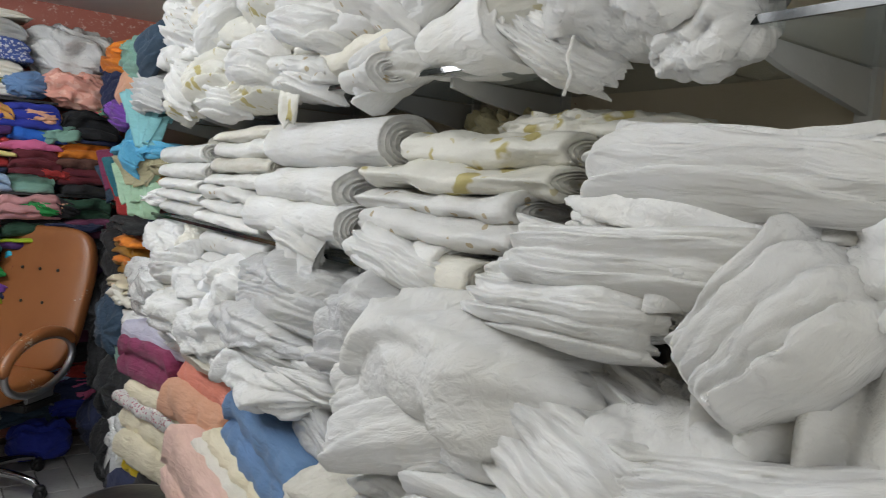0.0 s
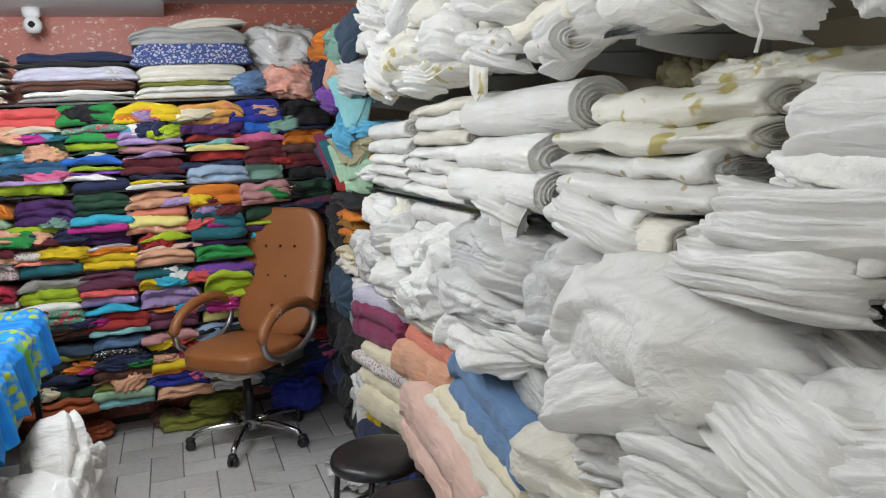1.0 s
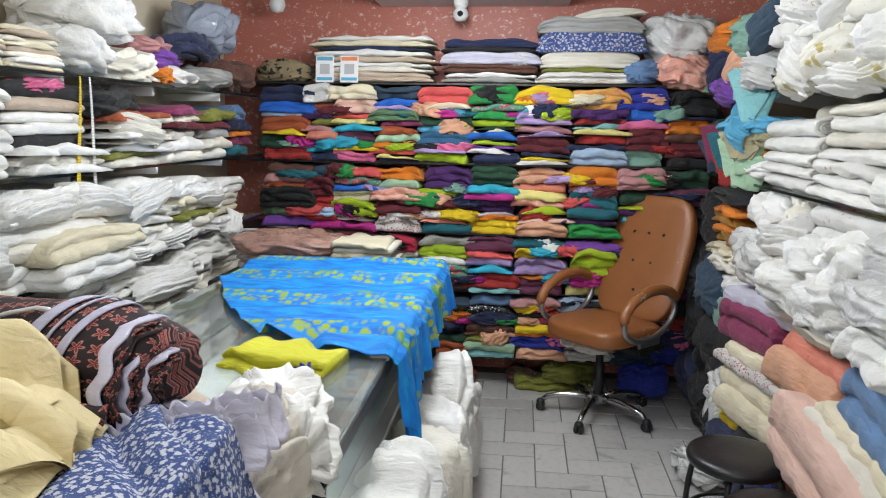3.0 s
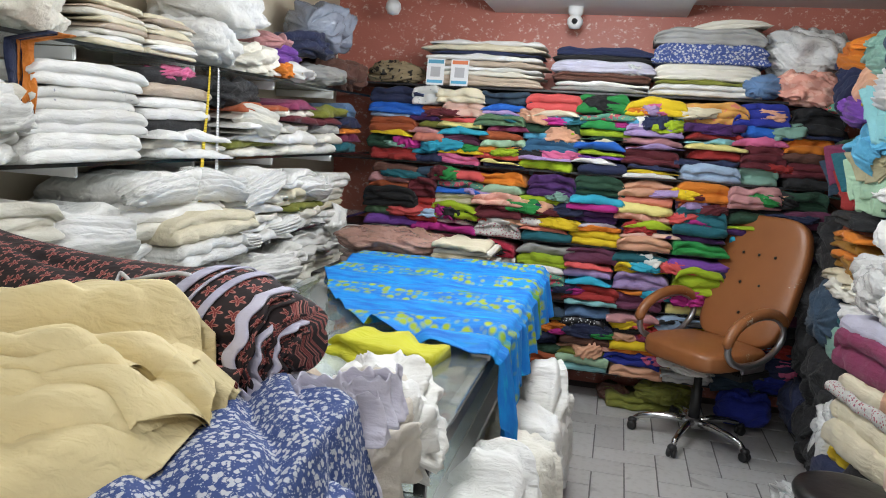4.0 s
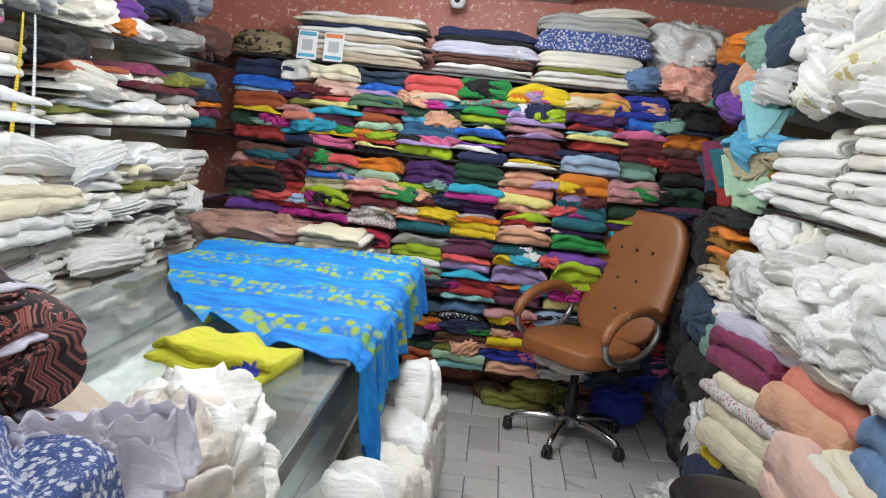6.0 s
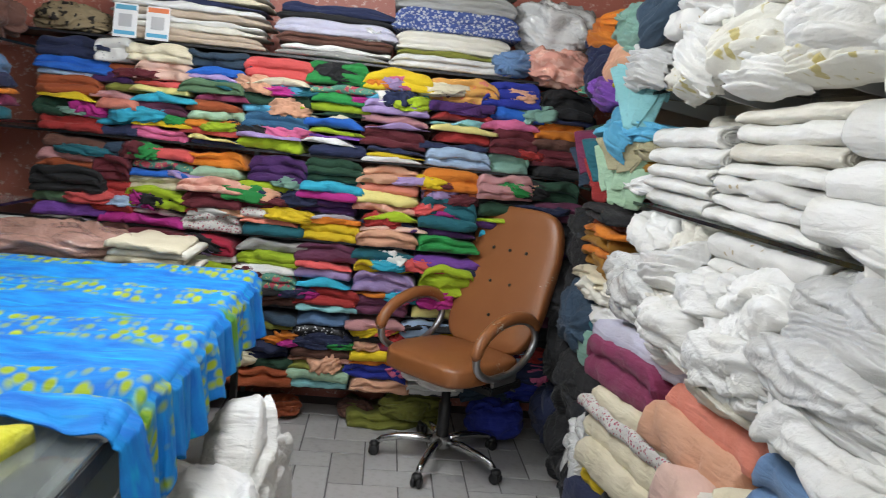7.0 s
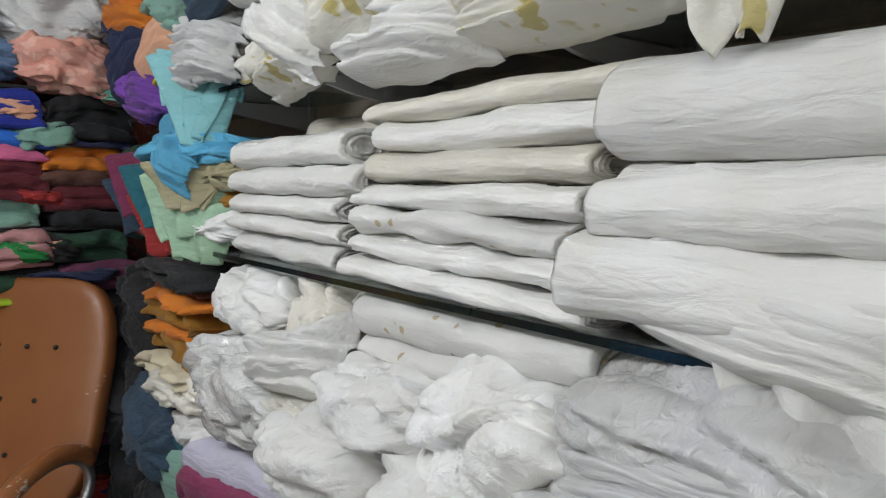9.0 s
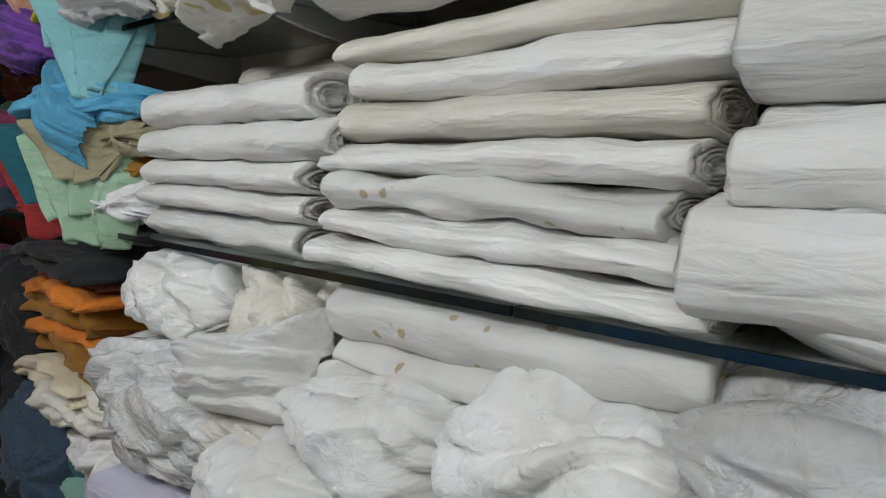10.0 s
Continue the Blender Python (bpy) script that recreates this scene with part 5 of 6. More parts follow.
stack("white2 ivory2 white1.6", (FL + 0.04, 2.44), 0.52, 0.38, 1.446, 1.545, messy=1.2, label="folded {} cloth on the glass shelf", **LS)
stack("rust1.4 ivory1.8 white2 ivory1.4 white2 olive1.2 ivory2", (FL + 0.04, 2.95), 0.44, 0.38, 1.446, 1.665, messy=1.5, label="folded {} cloth on the glass shelf", **LS)
stack("wine1.4 ivory1.5 maroon1.2 ivory2 white2 ivory2", (FL + 0.03, 3.4), 0.4, 0.38, 1.446, 1.7, messy=1.6, label="folded {} cloth on the glass shelf", **LS)
stack("olive2 maroon1.4 grey2 ivory2 white2", (FL + 0.02, 3.78), 0.32, 0.38, 1.446, 1.69, messy=1.4, label="folded {} cloth on the glass shelf", **LS)
stack("denim3 navy2 orange1 wine2 teal2", (FL + 0.0, 4.14), 0.3, 0.38, 1.446, 1.72, messy=1.6, label="folded {} cloth on the glass shelf", **LS)
bundle_at(FL - 0.16, 2.86, 1.64, 0.34, 0.5, 0.12, MAT_CRUMPLE, "black", "dark cloth pushed to the back of the shelf", 5, 0.02, 9)
for y, w, z1, spec in ((1.5, 0.42, 1.34, "ivory3 cream2 grey1 white1.5"), (1.86, 0.4, 1.3, "white4 white2 ivory1.5"), (2.36, 0.62, 1.4, "white3 white3 ivory2 white1.6 white1.6"), (2.42, 0.5, 1.25, "cream2 white2"),
                       (2.95, 0.5, 1.385, "white3.2 ivory1.4 white1.4 ivory1 white1.4 white1.2"), (3.42, 0.42, 1.36, "white2 cream1.2 ivory1.2 olive0.8 ivory1.4 white1.4"), (3.85, 0.4, 1.33, "white2 ivory1.6 cream1.2 white1.6")):
    stack(spec, (FL + 0.04 + (0.1 if w == 0.5 and z1 < 1.3 else 0), y), w, 0.4, 1.071, z1, messy=1.3, kind=MAT_CLOTH, label="loosely folded {} cloth on the glass shelf", **LS)
for k, y in enumerate((2.2, 2.7, 3.2, 3.7, 4.15)):
    stack("white2 white2 ivory2 white2 white1.5", (FL + 0.03, y), 0.52, 0.4, 0.661, 0.99 + 0.03 * (k % 2), messy=1.4, kind=MAT_CLOTH, label="loosely folded {} cloth on the glass shelf", **LS)


def shelf_swag(y, z, w, h, lean, roll, mat, color, label, amp=0.018):
    """A loose cloth on the front of a left-hand stack."""
    RC[0] += 1
    ob = lay(gathered_mesh(w, h, RC[0] * 1.31, mat, amp, 0.03), (0, 0, 0), (0, 0, 0), "loose_cloth", label, "cloth", color, "loose white cloths")
    face = Matrix(((0, 0, 1, 0), (1, 0, 0, 0), (0, 1, 0, 0), (0, 0, 0, 1)))
    ob.matrix_basis = Matrix.Translation((FL + 0.03, y, z)) @ pose(0, 0, 0, 0, -lean, 0) @ face @ pose(0, 0, 0, 0, 0, roll)
    return ob


for y, z, w, h, lean, roll, mat, c in ((1.88, 1.24, 0.38, 0.16, 35, -8, MAT_SATIN, "white"), (2.22, 1.36, 0.4, 0.12, 40, 4, MAT_CLOTH, "white"), (2.6, 1.34, 0.36, 0.14, 30, -10, MAT_CLOTH, "white"), (2.98, 1.33, 0.44, 0.14, 40, 8, MAT_CLOTH, "white"),
                                       (3.5, 1.3, 0.36, 0.14, 30, -6, MAT_CLOTH, "white"), (3.2, 1.12, 0.3, 0.1, 10, 5, MAT_CLOTH, "white"), (2.75, 1.1, 0.36, 0.1, 10, -4, MAT_CLOTH, "white"), (3.86, 1.08, 0.16, 0.16, 0, 60, MAT_CLOTH, "white"),
                                       (2.9, 1.62, 0.3, 0.12, 35, -14, MAT_CLOTH, "ivory"), (1.45, 1.6, 0.34, 0.16, 40, 10, MAT_CLOTH, "white"), (2.5, 0.92, 0.4, 0.16, 35, 6, MAT_CLOTH, "white"), (3.1, 0.94, 0.5, 0.16, 35, -6, MAT_CLOTH, "white")):
    shelf_swag(y, z, w, h, lean, roll, mat, c, "loose white cloth slumping over the shelf stack")
# upper left shelf: thin folded lengths, then loose cloth
for y in (2.02, 2.3):
    stack("cream1 beige1 ivory1 cream1 beige1 ivory1 white1 cream1", (FL + 0.03, y), 0.27, 0.38, 1.796, 1.93, messy=0.6, label="thin folded {} length in a stack", **LS)
for k, (y, z, sx, sy, sz, mat, c, lab) in enumerate((
        (1.7, 1.8, 0.38, 0.4, 0.2, MAT_CRUMPLE, "ivory", "crumpled ivory cloth on the upper shelf"), (1.3, 1.8, 0.38, 0.4, 0.24, MAT_CRUMPLE, "white", "crumpled white cloth on the upper shelf"),
        (2.66, 1.8, 0.4, 0.4, 0.16, MAT_CRUMPLE, "white", "crumpled white cloth on the upper shelf"), (2.8, 1.92, 0.4, 0.5, 0.22, MAT_CRUMPLE, "white", "crumpled white cloth on the upper shelf"),
        (3.02, 1.8, 0.4, 0.4, 0.13, MAT_CRUMPLE, "ivory", "crumpled ivory cloth on the upper shelf"), (3.3, 1.86, 0.36, 0.34, 0.1, MAT_CLOTH, "violet", "purple cloth on the upper shelf"),
        (3.24, 1.93, 0.32, 0.3, 0.08, MAT_CLOTH, "rose", "dusty pink cloth on the upper shelf"), (3.42, 1.79, 0.44, 0.6, 0.09, MAT_EMB, "ivory", "beaded ivory cloth spilling over the shelf"),
        (3.86, 1.8, 0.42, 0.4, 0.12, MAT_CRUMPLE, "grey", "grey crumpled cloth on the upper shelf"), (3.66, 1.93, 0.36, 0.44, 0.14, MAT_CRUMPLE, "navy", "navy cloth bundle on the upper shelf"),
        (4.2, 1.8, 0.4, 0.4, 0.2, MAT_CRUMPLE, "brown", "brown cloth bundle on the upper shelf"), (4.0, 1.98, 0.36, 0.5, 0.28, MAT_BLUEBAG, "grey", "blue-grey plastic bag stuffed with cloth"))):
    bundle_at(FL - 0.17, y, z, sx, sy, sz, mat, c, lab, (k * 41) % 24 - 12, 0.03, 9)
bundle_at(FL - 0.02, 3.2, 1.8, 0.12, 0.14, 0.07, MAT_CLOTH, "orange", "small orange cloth at the shelf edge", 0, 0.02)


def ribbon(y, z0, z1, x, w, mat, label, lean=0.0, seed=1.0):
    def fn(u, v):
        return (x + 0.012 * nz(v * 2, seed, 0.4), y + (u - 0.5) * w * math.cos(v * 1.2) + lean * (1 - v), z0 + (z1 - z0) * v)
    return tagged(part("tape_measure", sheet_mesh(fn, 3, 26, mat, 0.0015), None), label, "tape measure")


ribbon(2.545, 1.16, 1.79, FL + 0.012, 0.026, MAT_TAPE_Y, "yellow tailor's tape measure hanging from the shelf", -0.07, 2.0)
ribbon(2.6, 0.98, 1.79, FL + 0.014, 0.026, MAT_TAPE_W, "white side of the tailor's tape measure hanging down", 0.012, 5.0)
hanging(FL + 0.01, 1.62, 1.68, 1.6, 1.8, 0.006, 1.0, 3.3, MAT_CLOTH, "orange", "orange and navy cloth strip hanging from the shelf", 0.2, nu=10, nv=14)
hanging(FL + 0.008, 1.58, 1.63, 1.6, 1.8, 0.006, 1.0, 6.3, MAT_CLOTH, "navy", "navy cloth strip hanging from the shelf", 0.2, nu=10, nv=14)
bundle_at(FL - 0.04, 2.36, 1.72, 0.12, 0.26, 0.05, MAT_CLOTH, "pink", "pink cloth scrap tucked under the shelf", 0, 0.02)

# ---- glass counter ----
CX0, CX1, CY0, CY1, CZ = -1.3, -0.41, 1.3, 3.3, 0.975
counter = empty("display_counter", (0, 0, 0))
tagged(counter, "glass-topped display counter with a black metal frame", "counter")
part("glass_top", box(CX0, CY0, CZ - 0.012, CX1, CY1, CZ, bevel=0.002), MAT_GLASS, counter, "clear glass counter top").visible_shadow = False
part("inner_glass", box(CX0 + 0.03, CY0 + 0.03, CZ - 0.2, CX1 - 0.03, CY1 - 0.03, CZ - 0.192), MAT_GLASS, counter).visible_shadow = False
for y0, y1 in ((CY0 - 0.002, CY0 + 0.02), (CY1 - 0.02, CY1 + 0.002)):
    part("frame_bar", box(CX0, y0, CZ - 0.055, CX1 - 0.03, y1, CZ - 0.014, bevel=0.003), MAT_BLACKP, counter)
part("frame_bar", box(CX1 - 0.028, CY0, CZ - 0.055, CX1 + 0.002, CY1, CZ - 0.014, bevel=0.003), MAT_BLACKP, counter)
part("frame_bar", box(CX0, CY0 + 0.022, CZ - 0.055, CX0 + 0.028, CY1 - 0.022, CZ - 0.014, bevel=0.003), MAT_BLACKP, counter)
for x in (CX0 + 0.014, CX1 - 0.016):
    for y in (CY0 + 0.014, CY1 - 0.014):
        part("post", box(x - 0.012, y - 0.012, 0.0, x + 0.012, y + 0.012, CZ - 0.056, bevel=0.002), MAT_BLACKP, counter)
part("base_panel", box(CX0 + 0.03, CY0 + 0.03, 0.05, CX1 - 0.03, CY1 - 0.03, 0.42, bevel=0.004), MAT_WHITE, counter)
part("inner_tray", box(CX0 + 0.03, CY0 + 0.03, CZ - 0.32, CX1 - 0.035, CY1 - 0.03, CZ - 0.3), MAT_STEEL, counter, "pale metal inner tray")
part("clip", box(CX1 - 0.05, 1.98, CZ - 0.01, CX1 + 0.006, 2.02, CZ + 0.006, bevel=0.002), MAT_ALU, counter, "bright metal corner clip")
# white cloths added under the glass, in place of its pale reflections
for k in range(4):
    me = fold_mesh(0.4, 0.6, 0.07, 2, 640 + k, MAT_CLOTH, 1.2, 14)
    lay(me, (-0.86, 1.6 + k * 0.45, CZ - 0.19), (0, 0, 3 * k - 4), "folded_cloth", "folded white cloth inside the glass counter", "cloth", "white", "cloth in the counter")
low = empty("low_counter", (0, 0, 0))
tagged(low, "lower glass counter with a dark metal rim", "counter")
LZ = 0.9
part("glass_top", box(CX0, 0.2, LZ - 0.012, CX1, CY0 - 0.02, LZ, bevel=0.002), MAT_GLASS, low)
part("rim", box(CX1 - 0.03, 0.2, LZ - 0.05, CX1 + 0.002, CY0 - 0.02, LZ - 0.013, bevel=0.003), MAT_ALU, low)
part("rim", box(CX0, CY0 - 0.05, LZ - 0.05, CX1 - 0.032, CY0 - 0.02, LZ - 0.013, bevel=0.003), MAT_ALU, low)
part("base_panel", box(CX0 + 0.03, 0.22, 0.0, CX1 - 0.05, CY0 - 0.06, 0.8, bevel=0.004), MAT_WHITE, low)

# sacks of white cloth that lean on the counter's front
for k, (y, z, sx, sy, sz, c) in enumerate(((3.12, 0.02, 0.26, 0.44, 0.52, "white"), (2.9, 0.1, 0.24, 0.46, 0.62, "white"), (2.55, 0.0, 0.28, 0.5, 0.66, "white"), (2.15, 0.0, 0.3, 0.52, 0.72, "ivory"),
                                           (1.72, 0.0, 0.3, 0.54, 0.78, "white"), (1.3, 0.0, 0.3, 0.5, 0.78, "white"), (0.9, 0.0, 0.3, 0.5, 0.7, "white"))):
    bundle_at(-0.33, y, z, sx, sy, sz, MAT_CRUMPLE, c, "tall sack of white cloth leaning on the counter", (k * 31) % 16 - 8, 0.017, 7, boxy=0.6, group="sacks along the counter")
block("rubber_foot", (-0.26, 3.28, 0.0, -0.2, 3.34, 0.09), MAT_BLACKP, "black rubber foot of the counter on the tiles", "foot", bevel=0.004)

# packets and folded cloth behind the blue cloth, on the counter's far end and the shelf behind
PK = tagged(part("plastic_packet", bundle_mesh(0.6, 0.42, 0.1, 5.1, plastic_film("rose_packet", (0.42, 0.24, 0.19), 0.2), 0.012, 9), None), "clear plastic packet of rose-coloured cloth", "packet", "packets")
PK.location, PK.rotation_euler = (-1.22, 3.64, 0.975), (radians(4), 0, radians(5))
PK = tagged(part("plastic_packet", bundle_mesh(0.58, 0.4, 0.12, 6.4, plastic_film("blush_packet", (0.62, 0.5, 0.45), 0.2), 0.012, 9), None), "clear plastic packet of blush-coloured cloth", "packet", "packets")
PK.location, PK.rotation_euler = (-1.2, 3.64, 0.872), (0, 0, radians(-3))
stack("cream1.5 ivory1.5 cream1.5 ivory1.5 cream1.5 ivory1.5", (-0.83, 3.5), 0.32, 0.36, 0.872, 1.06, 0, "pale stack", 1.0, "folded pale {} cloth in a stack")
block("side_table", (-1.55, 3.36, 0.0, -0.66, 4.0, 0.87), MAT_DARK, "dark low cabinet behind the counter", "cabinet", bevel=0.006)


# ---- the blue tie-dyed cloth over the counter ----
def inner_edge(y):
    """How far the cloth reaches over the counter top, at each place along it."""
    for (ya, xa), (yb, xb) in zip(EDGE_LINE, EDGE_LINE[1:]):
        if y <= yb:
            return xa + (xb - xa) * (y - ya) / (yb - ya)
    return EDGE_LINE[-1][1]


EDGE_LINE = ((1.9, -0.56), (2.04, -0.76), (2.25, -0.95), (2.6, -1.16), (2.87, -1.28), (3.6, -1.29))
FOLDS = [0.5, 1.2, 0.8, 1.4, 0.6, 1.0, 0.9]


def drape(u, v):
    """u runs along the counter away from its near end, v from the inner edge over the front edge and down."""
    y = 1.95 + u * 1.47
    xin = inner_edge(y) + 0.02 * nz(u * 6, 0.2, 4.4)
    flat_w = CX1 - xin
    drop = 0.2 + 0.03 * nz(u * 7, 1.0, 0.4) + 0.13 * max(0.0, 1 - u * 4.5) + 0.05 * max(0.0, u - 0.8)
    sd = v * (flat_w + drop)
    near = math.exp(-((u - 0.03) / 0.14) ** 2)
    ridge = pleat(u * 9 - v * 1.4 + 0.8 * nz(u * 2.0, v * 2.2, 1.7) + 10, FOLDS, 0.3) * (0.012 + 0.026 * near) + 0.006 * nz(u * 9, v * 7, 1.1) + 0.006
    flat = (y - 1.95, sd - flat_w + 1.0)
    lift = CZ + 0.006 + max(0.0, ridge)
    if sd < flat_w:
        return ((xin + sd, y + 0.03 * near * nz(v * 8, u * 5, 2.0), lift), flat)
    d = sd - flat_w
    b = 0.025
    if d < b * 1.57:
        a = d / b
        return ((CX1 + b * math.sin(a), y, lift - b * (1 - math.cos(a))), flat)
    dd = d - b * 1.57
    wave = (0.01 + 0.03 * min(1, dd * 5)) * (pleat(u * 16 + 0.7 * nz(u * 5, dd * 3, 0.7) + 10, FOLDS, 0.35) - 0.4)
    yy = y + dd * (0.25 * max(0.0, 0.16 - u) / 0.16 - 0.1 * (0.16 < u < 0.3)) - 0.06 * (u < 0.05) * dd
    return ((CX1 + b + 0.014 + wave + 0.06 * dd, yy, lift - b - dd), flat)


tagged(part("draped_cloth", draped("draped_cloth", drape, 210, 130, MAT_DYE), None), "bright blue and green tie-dyed cloth draped over the counter", "cloth")


me = fold_mesh(0.3, 0.2, 0.05, 2, 55, MAT_CLOTH, 1.6, 18)
lay(me, (-0.68, 1.87, CZ + 0.001), (0, 0, -12), "folded_cloth", "lime yellow folded cloth on the glass counter", "cloth", "lemon").color = (0.62, 0.6, 0.03, 1)
bundle_at(-0.6, 1.78, CZ, 0.06, 0.06, 0.035, MAT_CLOTH, "royal", "small royal blue cloth knot on the counter", 0, 0.008)

# ---- the pile at the counter's near end ----
base_z = LZ + 0.001
for k, (x, y, z, sx, sy, sz, c) in enumerate(((-0.78, 0.62, base_z, 0.72, 0.7, 0.3, "ivory"), (-0.85, 0.95, base_z, 0.8, 0.5, 0.34, "beige"), (-0.72, 0.6, base_z + 0.14, 0.5, 0.5, 0.24, "maroon"))):
    bundle_at(x, y, z, sx, sy, sz, MAT_SEERSTRIPE if c == "maroon" else MAT_CRUMPLE, c, "{} cloth at the bottom of the counter pile".format("red and white striped" if c == "maroon" else "crumpled " + c), k * 20, 0.03)
bundle_at(-0.66, 0.36, 1.1, 0.24, 0.2, 0.15, MAT_CRUMPLE, "maroon", "fuzzy maroon cloth at the pile's side", 20, 0.03)
R0, R1 = Vector((-1.3, 1.12, 1.29)), Vector((-0.5, 0.87, 1.315))
AX = (R1 - R0).normalized()
SUP = Vector((0, 0, 1))
SOUT = AX.cross(SUP)
SCARF = [0.8, 1.3, 0.6, 1.1]


def scarf_point(u, v):
    """A long scarf folded into a loose hank: u along it, v round it; its end is drawn in."""
    a = v * 2 * math.pi
    r = 0.074 + 0.008 * nz(u * 4, math.cos(a), math.sin(a)) + 0.018 * pleat(v * 4 + 0.8 * u + 0.5 * nz(u * 2.5, math.cos(a), math.sin(a)) + 10, SCARF, 0.3)
    r *= 1 - 0.45 * max(0.0, (u - 0.86) / 0.14) ** 1.6
    p = R0.lerp(R1, u) - SUP * 0.03 * math.sin(u * 3.1)
    return p + SUP * math.sin(a) * r + SOUT * math.cos(a) * r * 1.25


star = empty("scarf_hank", (0, 0, 0))
tagged(star, "black scarf printed with rusty stars, folded into a loose hank", "scarf")
rows = np.array([[scarf_point(i / 63, j / 71) for j in range(72)] for i in range(64)])
uvr = np.array([[(i / 63 * 0.84, j / 71 * 0.6) for j in range(72)] for i in range(64)])
part("cover", from_grid("cover", rows, cap=True, mat=MAT_STAR, uv=uvr), None, star)
# woven lavender border bands that lie aslant across the end of the hank
for k, (f0, f1) in enumerate(((0.79, 0.825), (0.85, 0.857), (0.885, 0.9))):
    def band(u, v, f0=f0, f1=f1):
        f = f0 + (f1 - f0) * v + 0.05 * (u - 0.4)
        c = R0.lerp(R1, f)
        p = scarf_point(f, 0.95 + u * 0.42)
        return c + (p - c) * 1.03
    part("border_band", sheet_mesh(band, 50, 5, MAT_CLOTH, 0.002), None, star, "pale lavender woven border band").color = (0.5, 0.49, 0.64, 1)
# the cloth's many edges, laid over one another at the end
for k in range(9):
    def edge(u, v, k=k):
        a = radians(-105 + 195 * u)
        r = 0.088 - 0.0068 * k + 0.007 * nz(u * 4, k * 0.8, 1.1)
        p = R1 - AX * (0.04 - 0.0045 * k - 0.022 * v) - SUP * 0.025
        return p + SUP * math.sin(a) * r + SOUT * math.cos(a) * r * 1.15 + AX * (0.012 * nz(u * 5, k * 1.3, 0.2) + 0.004 * math.sin(u * 40 + k))
    lav = k % 3 == 0
    ob = part("scarf_edge", draped("scarf_edge", lambda u, v: (edge(u, v), (u * 0.3, v * 0.05 + k * 0.1)), 60, 5, MAT_CLOTH if lav else MAT_STAR, 0.003), None, star, "pale lavender scarf edge" if lav else "black starred scarf edge")
    ob.color = (0.62, 0.6, 0.74, 1)
tri = [scarf_point(0.6, 0.2), scarf_point(0.655, 0.17), scarf_point(0.645, 0.09), scarf_point(0.6, 0.2)]
part("ribbon", tube("ribbon", [p + SUP * 0.004 + SOUT * 0.004 for p in tri], 0.0035, MAT_CLOTH, 6), None, star, "narrow white ribbon trim").color = (0.75, 0.75, 0.78, 1)
tail = [scarf_point(0.655, 0.17), scarf_point(0.7, 0.19), scarf_point(0.76, 0.2), scarf_point(0.8, 0.19)]
part("ribbon", tube("ribbon", [p + SUP * 0.004 + SOUT * 0.004 for p in tail], 0.0035, MAT_CLOTH, 6), None, star, "narrow white ribbon trim").color = (0.75, 0.75, 0.78, 1)


def pleated_end(k):
    """One of the scarf's pale ends, pleated upright below the hank."""
    def fn(u, v):
        x = -0.545 + 0.165 * u + 0.006 * k
        y = 0.745 + 0.14 * u + 0.02 * k
        z = 1.19 + 0.012 * k + 0.062 * v + 0.008 * nz(u * 5, k * 2.0, 0.4)
        w = 0.016 * (pleat(u * 5 + 0.6 * nz(v * 1.5, u * 2, k) + 3, SCARF, 0.3) - 0.4)
        lean = 0.03 * (1 - v) ** 2
        return (x + (w + lean) * 0.7, y - (w + lean) * 0.7, z + 0.004 * math.sin(u * 60) * (v > 0.95))
    return fn


for k in range(3):
    lay(sheet_mesh(pleated_end(k), 90, 14, MAT_CLOTH, 0.002), (0, 0, 0), (0, 0, 0), "scarf_end", "pleated pale lavender end of a folded scarf", "cloth", "lavender", "scarf ends").color = (0.66, 0.64, 0.78, 1)
tagged(part("scarf_fold", draped("scarf_fold", lambda u, v: ((-0.66 + 0.13 * u, 0.735 + 0.03 * u - 0.02 * math.sin(v * 3.1), 1.2 + 0.1 * v + 0.008 * nz(u * 5, v * 4, 0.2)), (u * 0.15, v * 0.12)), 30, 20, MAT_STAR), None), "fold of black starred scarf under the hank", "scarf")
bundle_at(-0.53, 0.86, 1.03, 0.26, 0.4, 0.2, MAT_CRUMPLE, "lavender", "crumpled lavender white scarf cloth in the pile", 20, 0.03, 9, n=48, m=88)
bundle_at(-0.47, 1.1, 0.976, 0.2, 0.3, 0.2, MAT_CREAMFLOWER, "white", "cream embroidered cloth with purple flowers on the counter", 10, 0.02, 14, n=48, m=88)
bundle_at(-0.48, 1.22, 0.976, 0.2, 0.3, 0.21, MAT_CRUMPLE, "white", "white crumpled cloth on the counter edge", 30, 0.022, 14, n=48, m=88)


def floral(u, v):
    """Blue flowered cloth that slides off the pile towards the aisle in long diagonal folds."""
    x = -0.66 + 0.3 * v + 0.02 * u
    y = 0.8 - 0.42 * u + 0.04 * v
    z = 1.225 + 0.03 * math.sin(v * 2.6) - max(0, v - 0.86) * 1.2 - 0.22 * max(0, u - 0.55) ** 1.5
    f = 0.024 * pleat(v * 3.2 - u * 2.6 + 0.5 * nz(u * 2.0, v * 2.0, 2.0) + 10, [0.7, 1.2, 0.5, 1.0, 0.9], 0.35) + 0.006 * nz(u * 6, v * 5, 2.0)
    return (x + f * 0.4 + 0.01 * nz(u * 40, v * 3, 1.0) * (v > 0.97), y - f * 0.3, z + f)


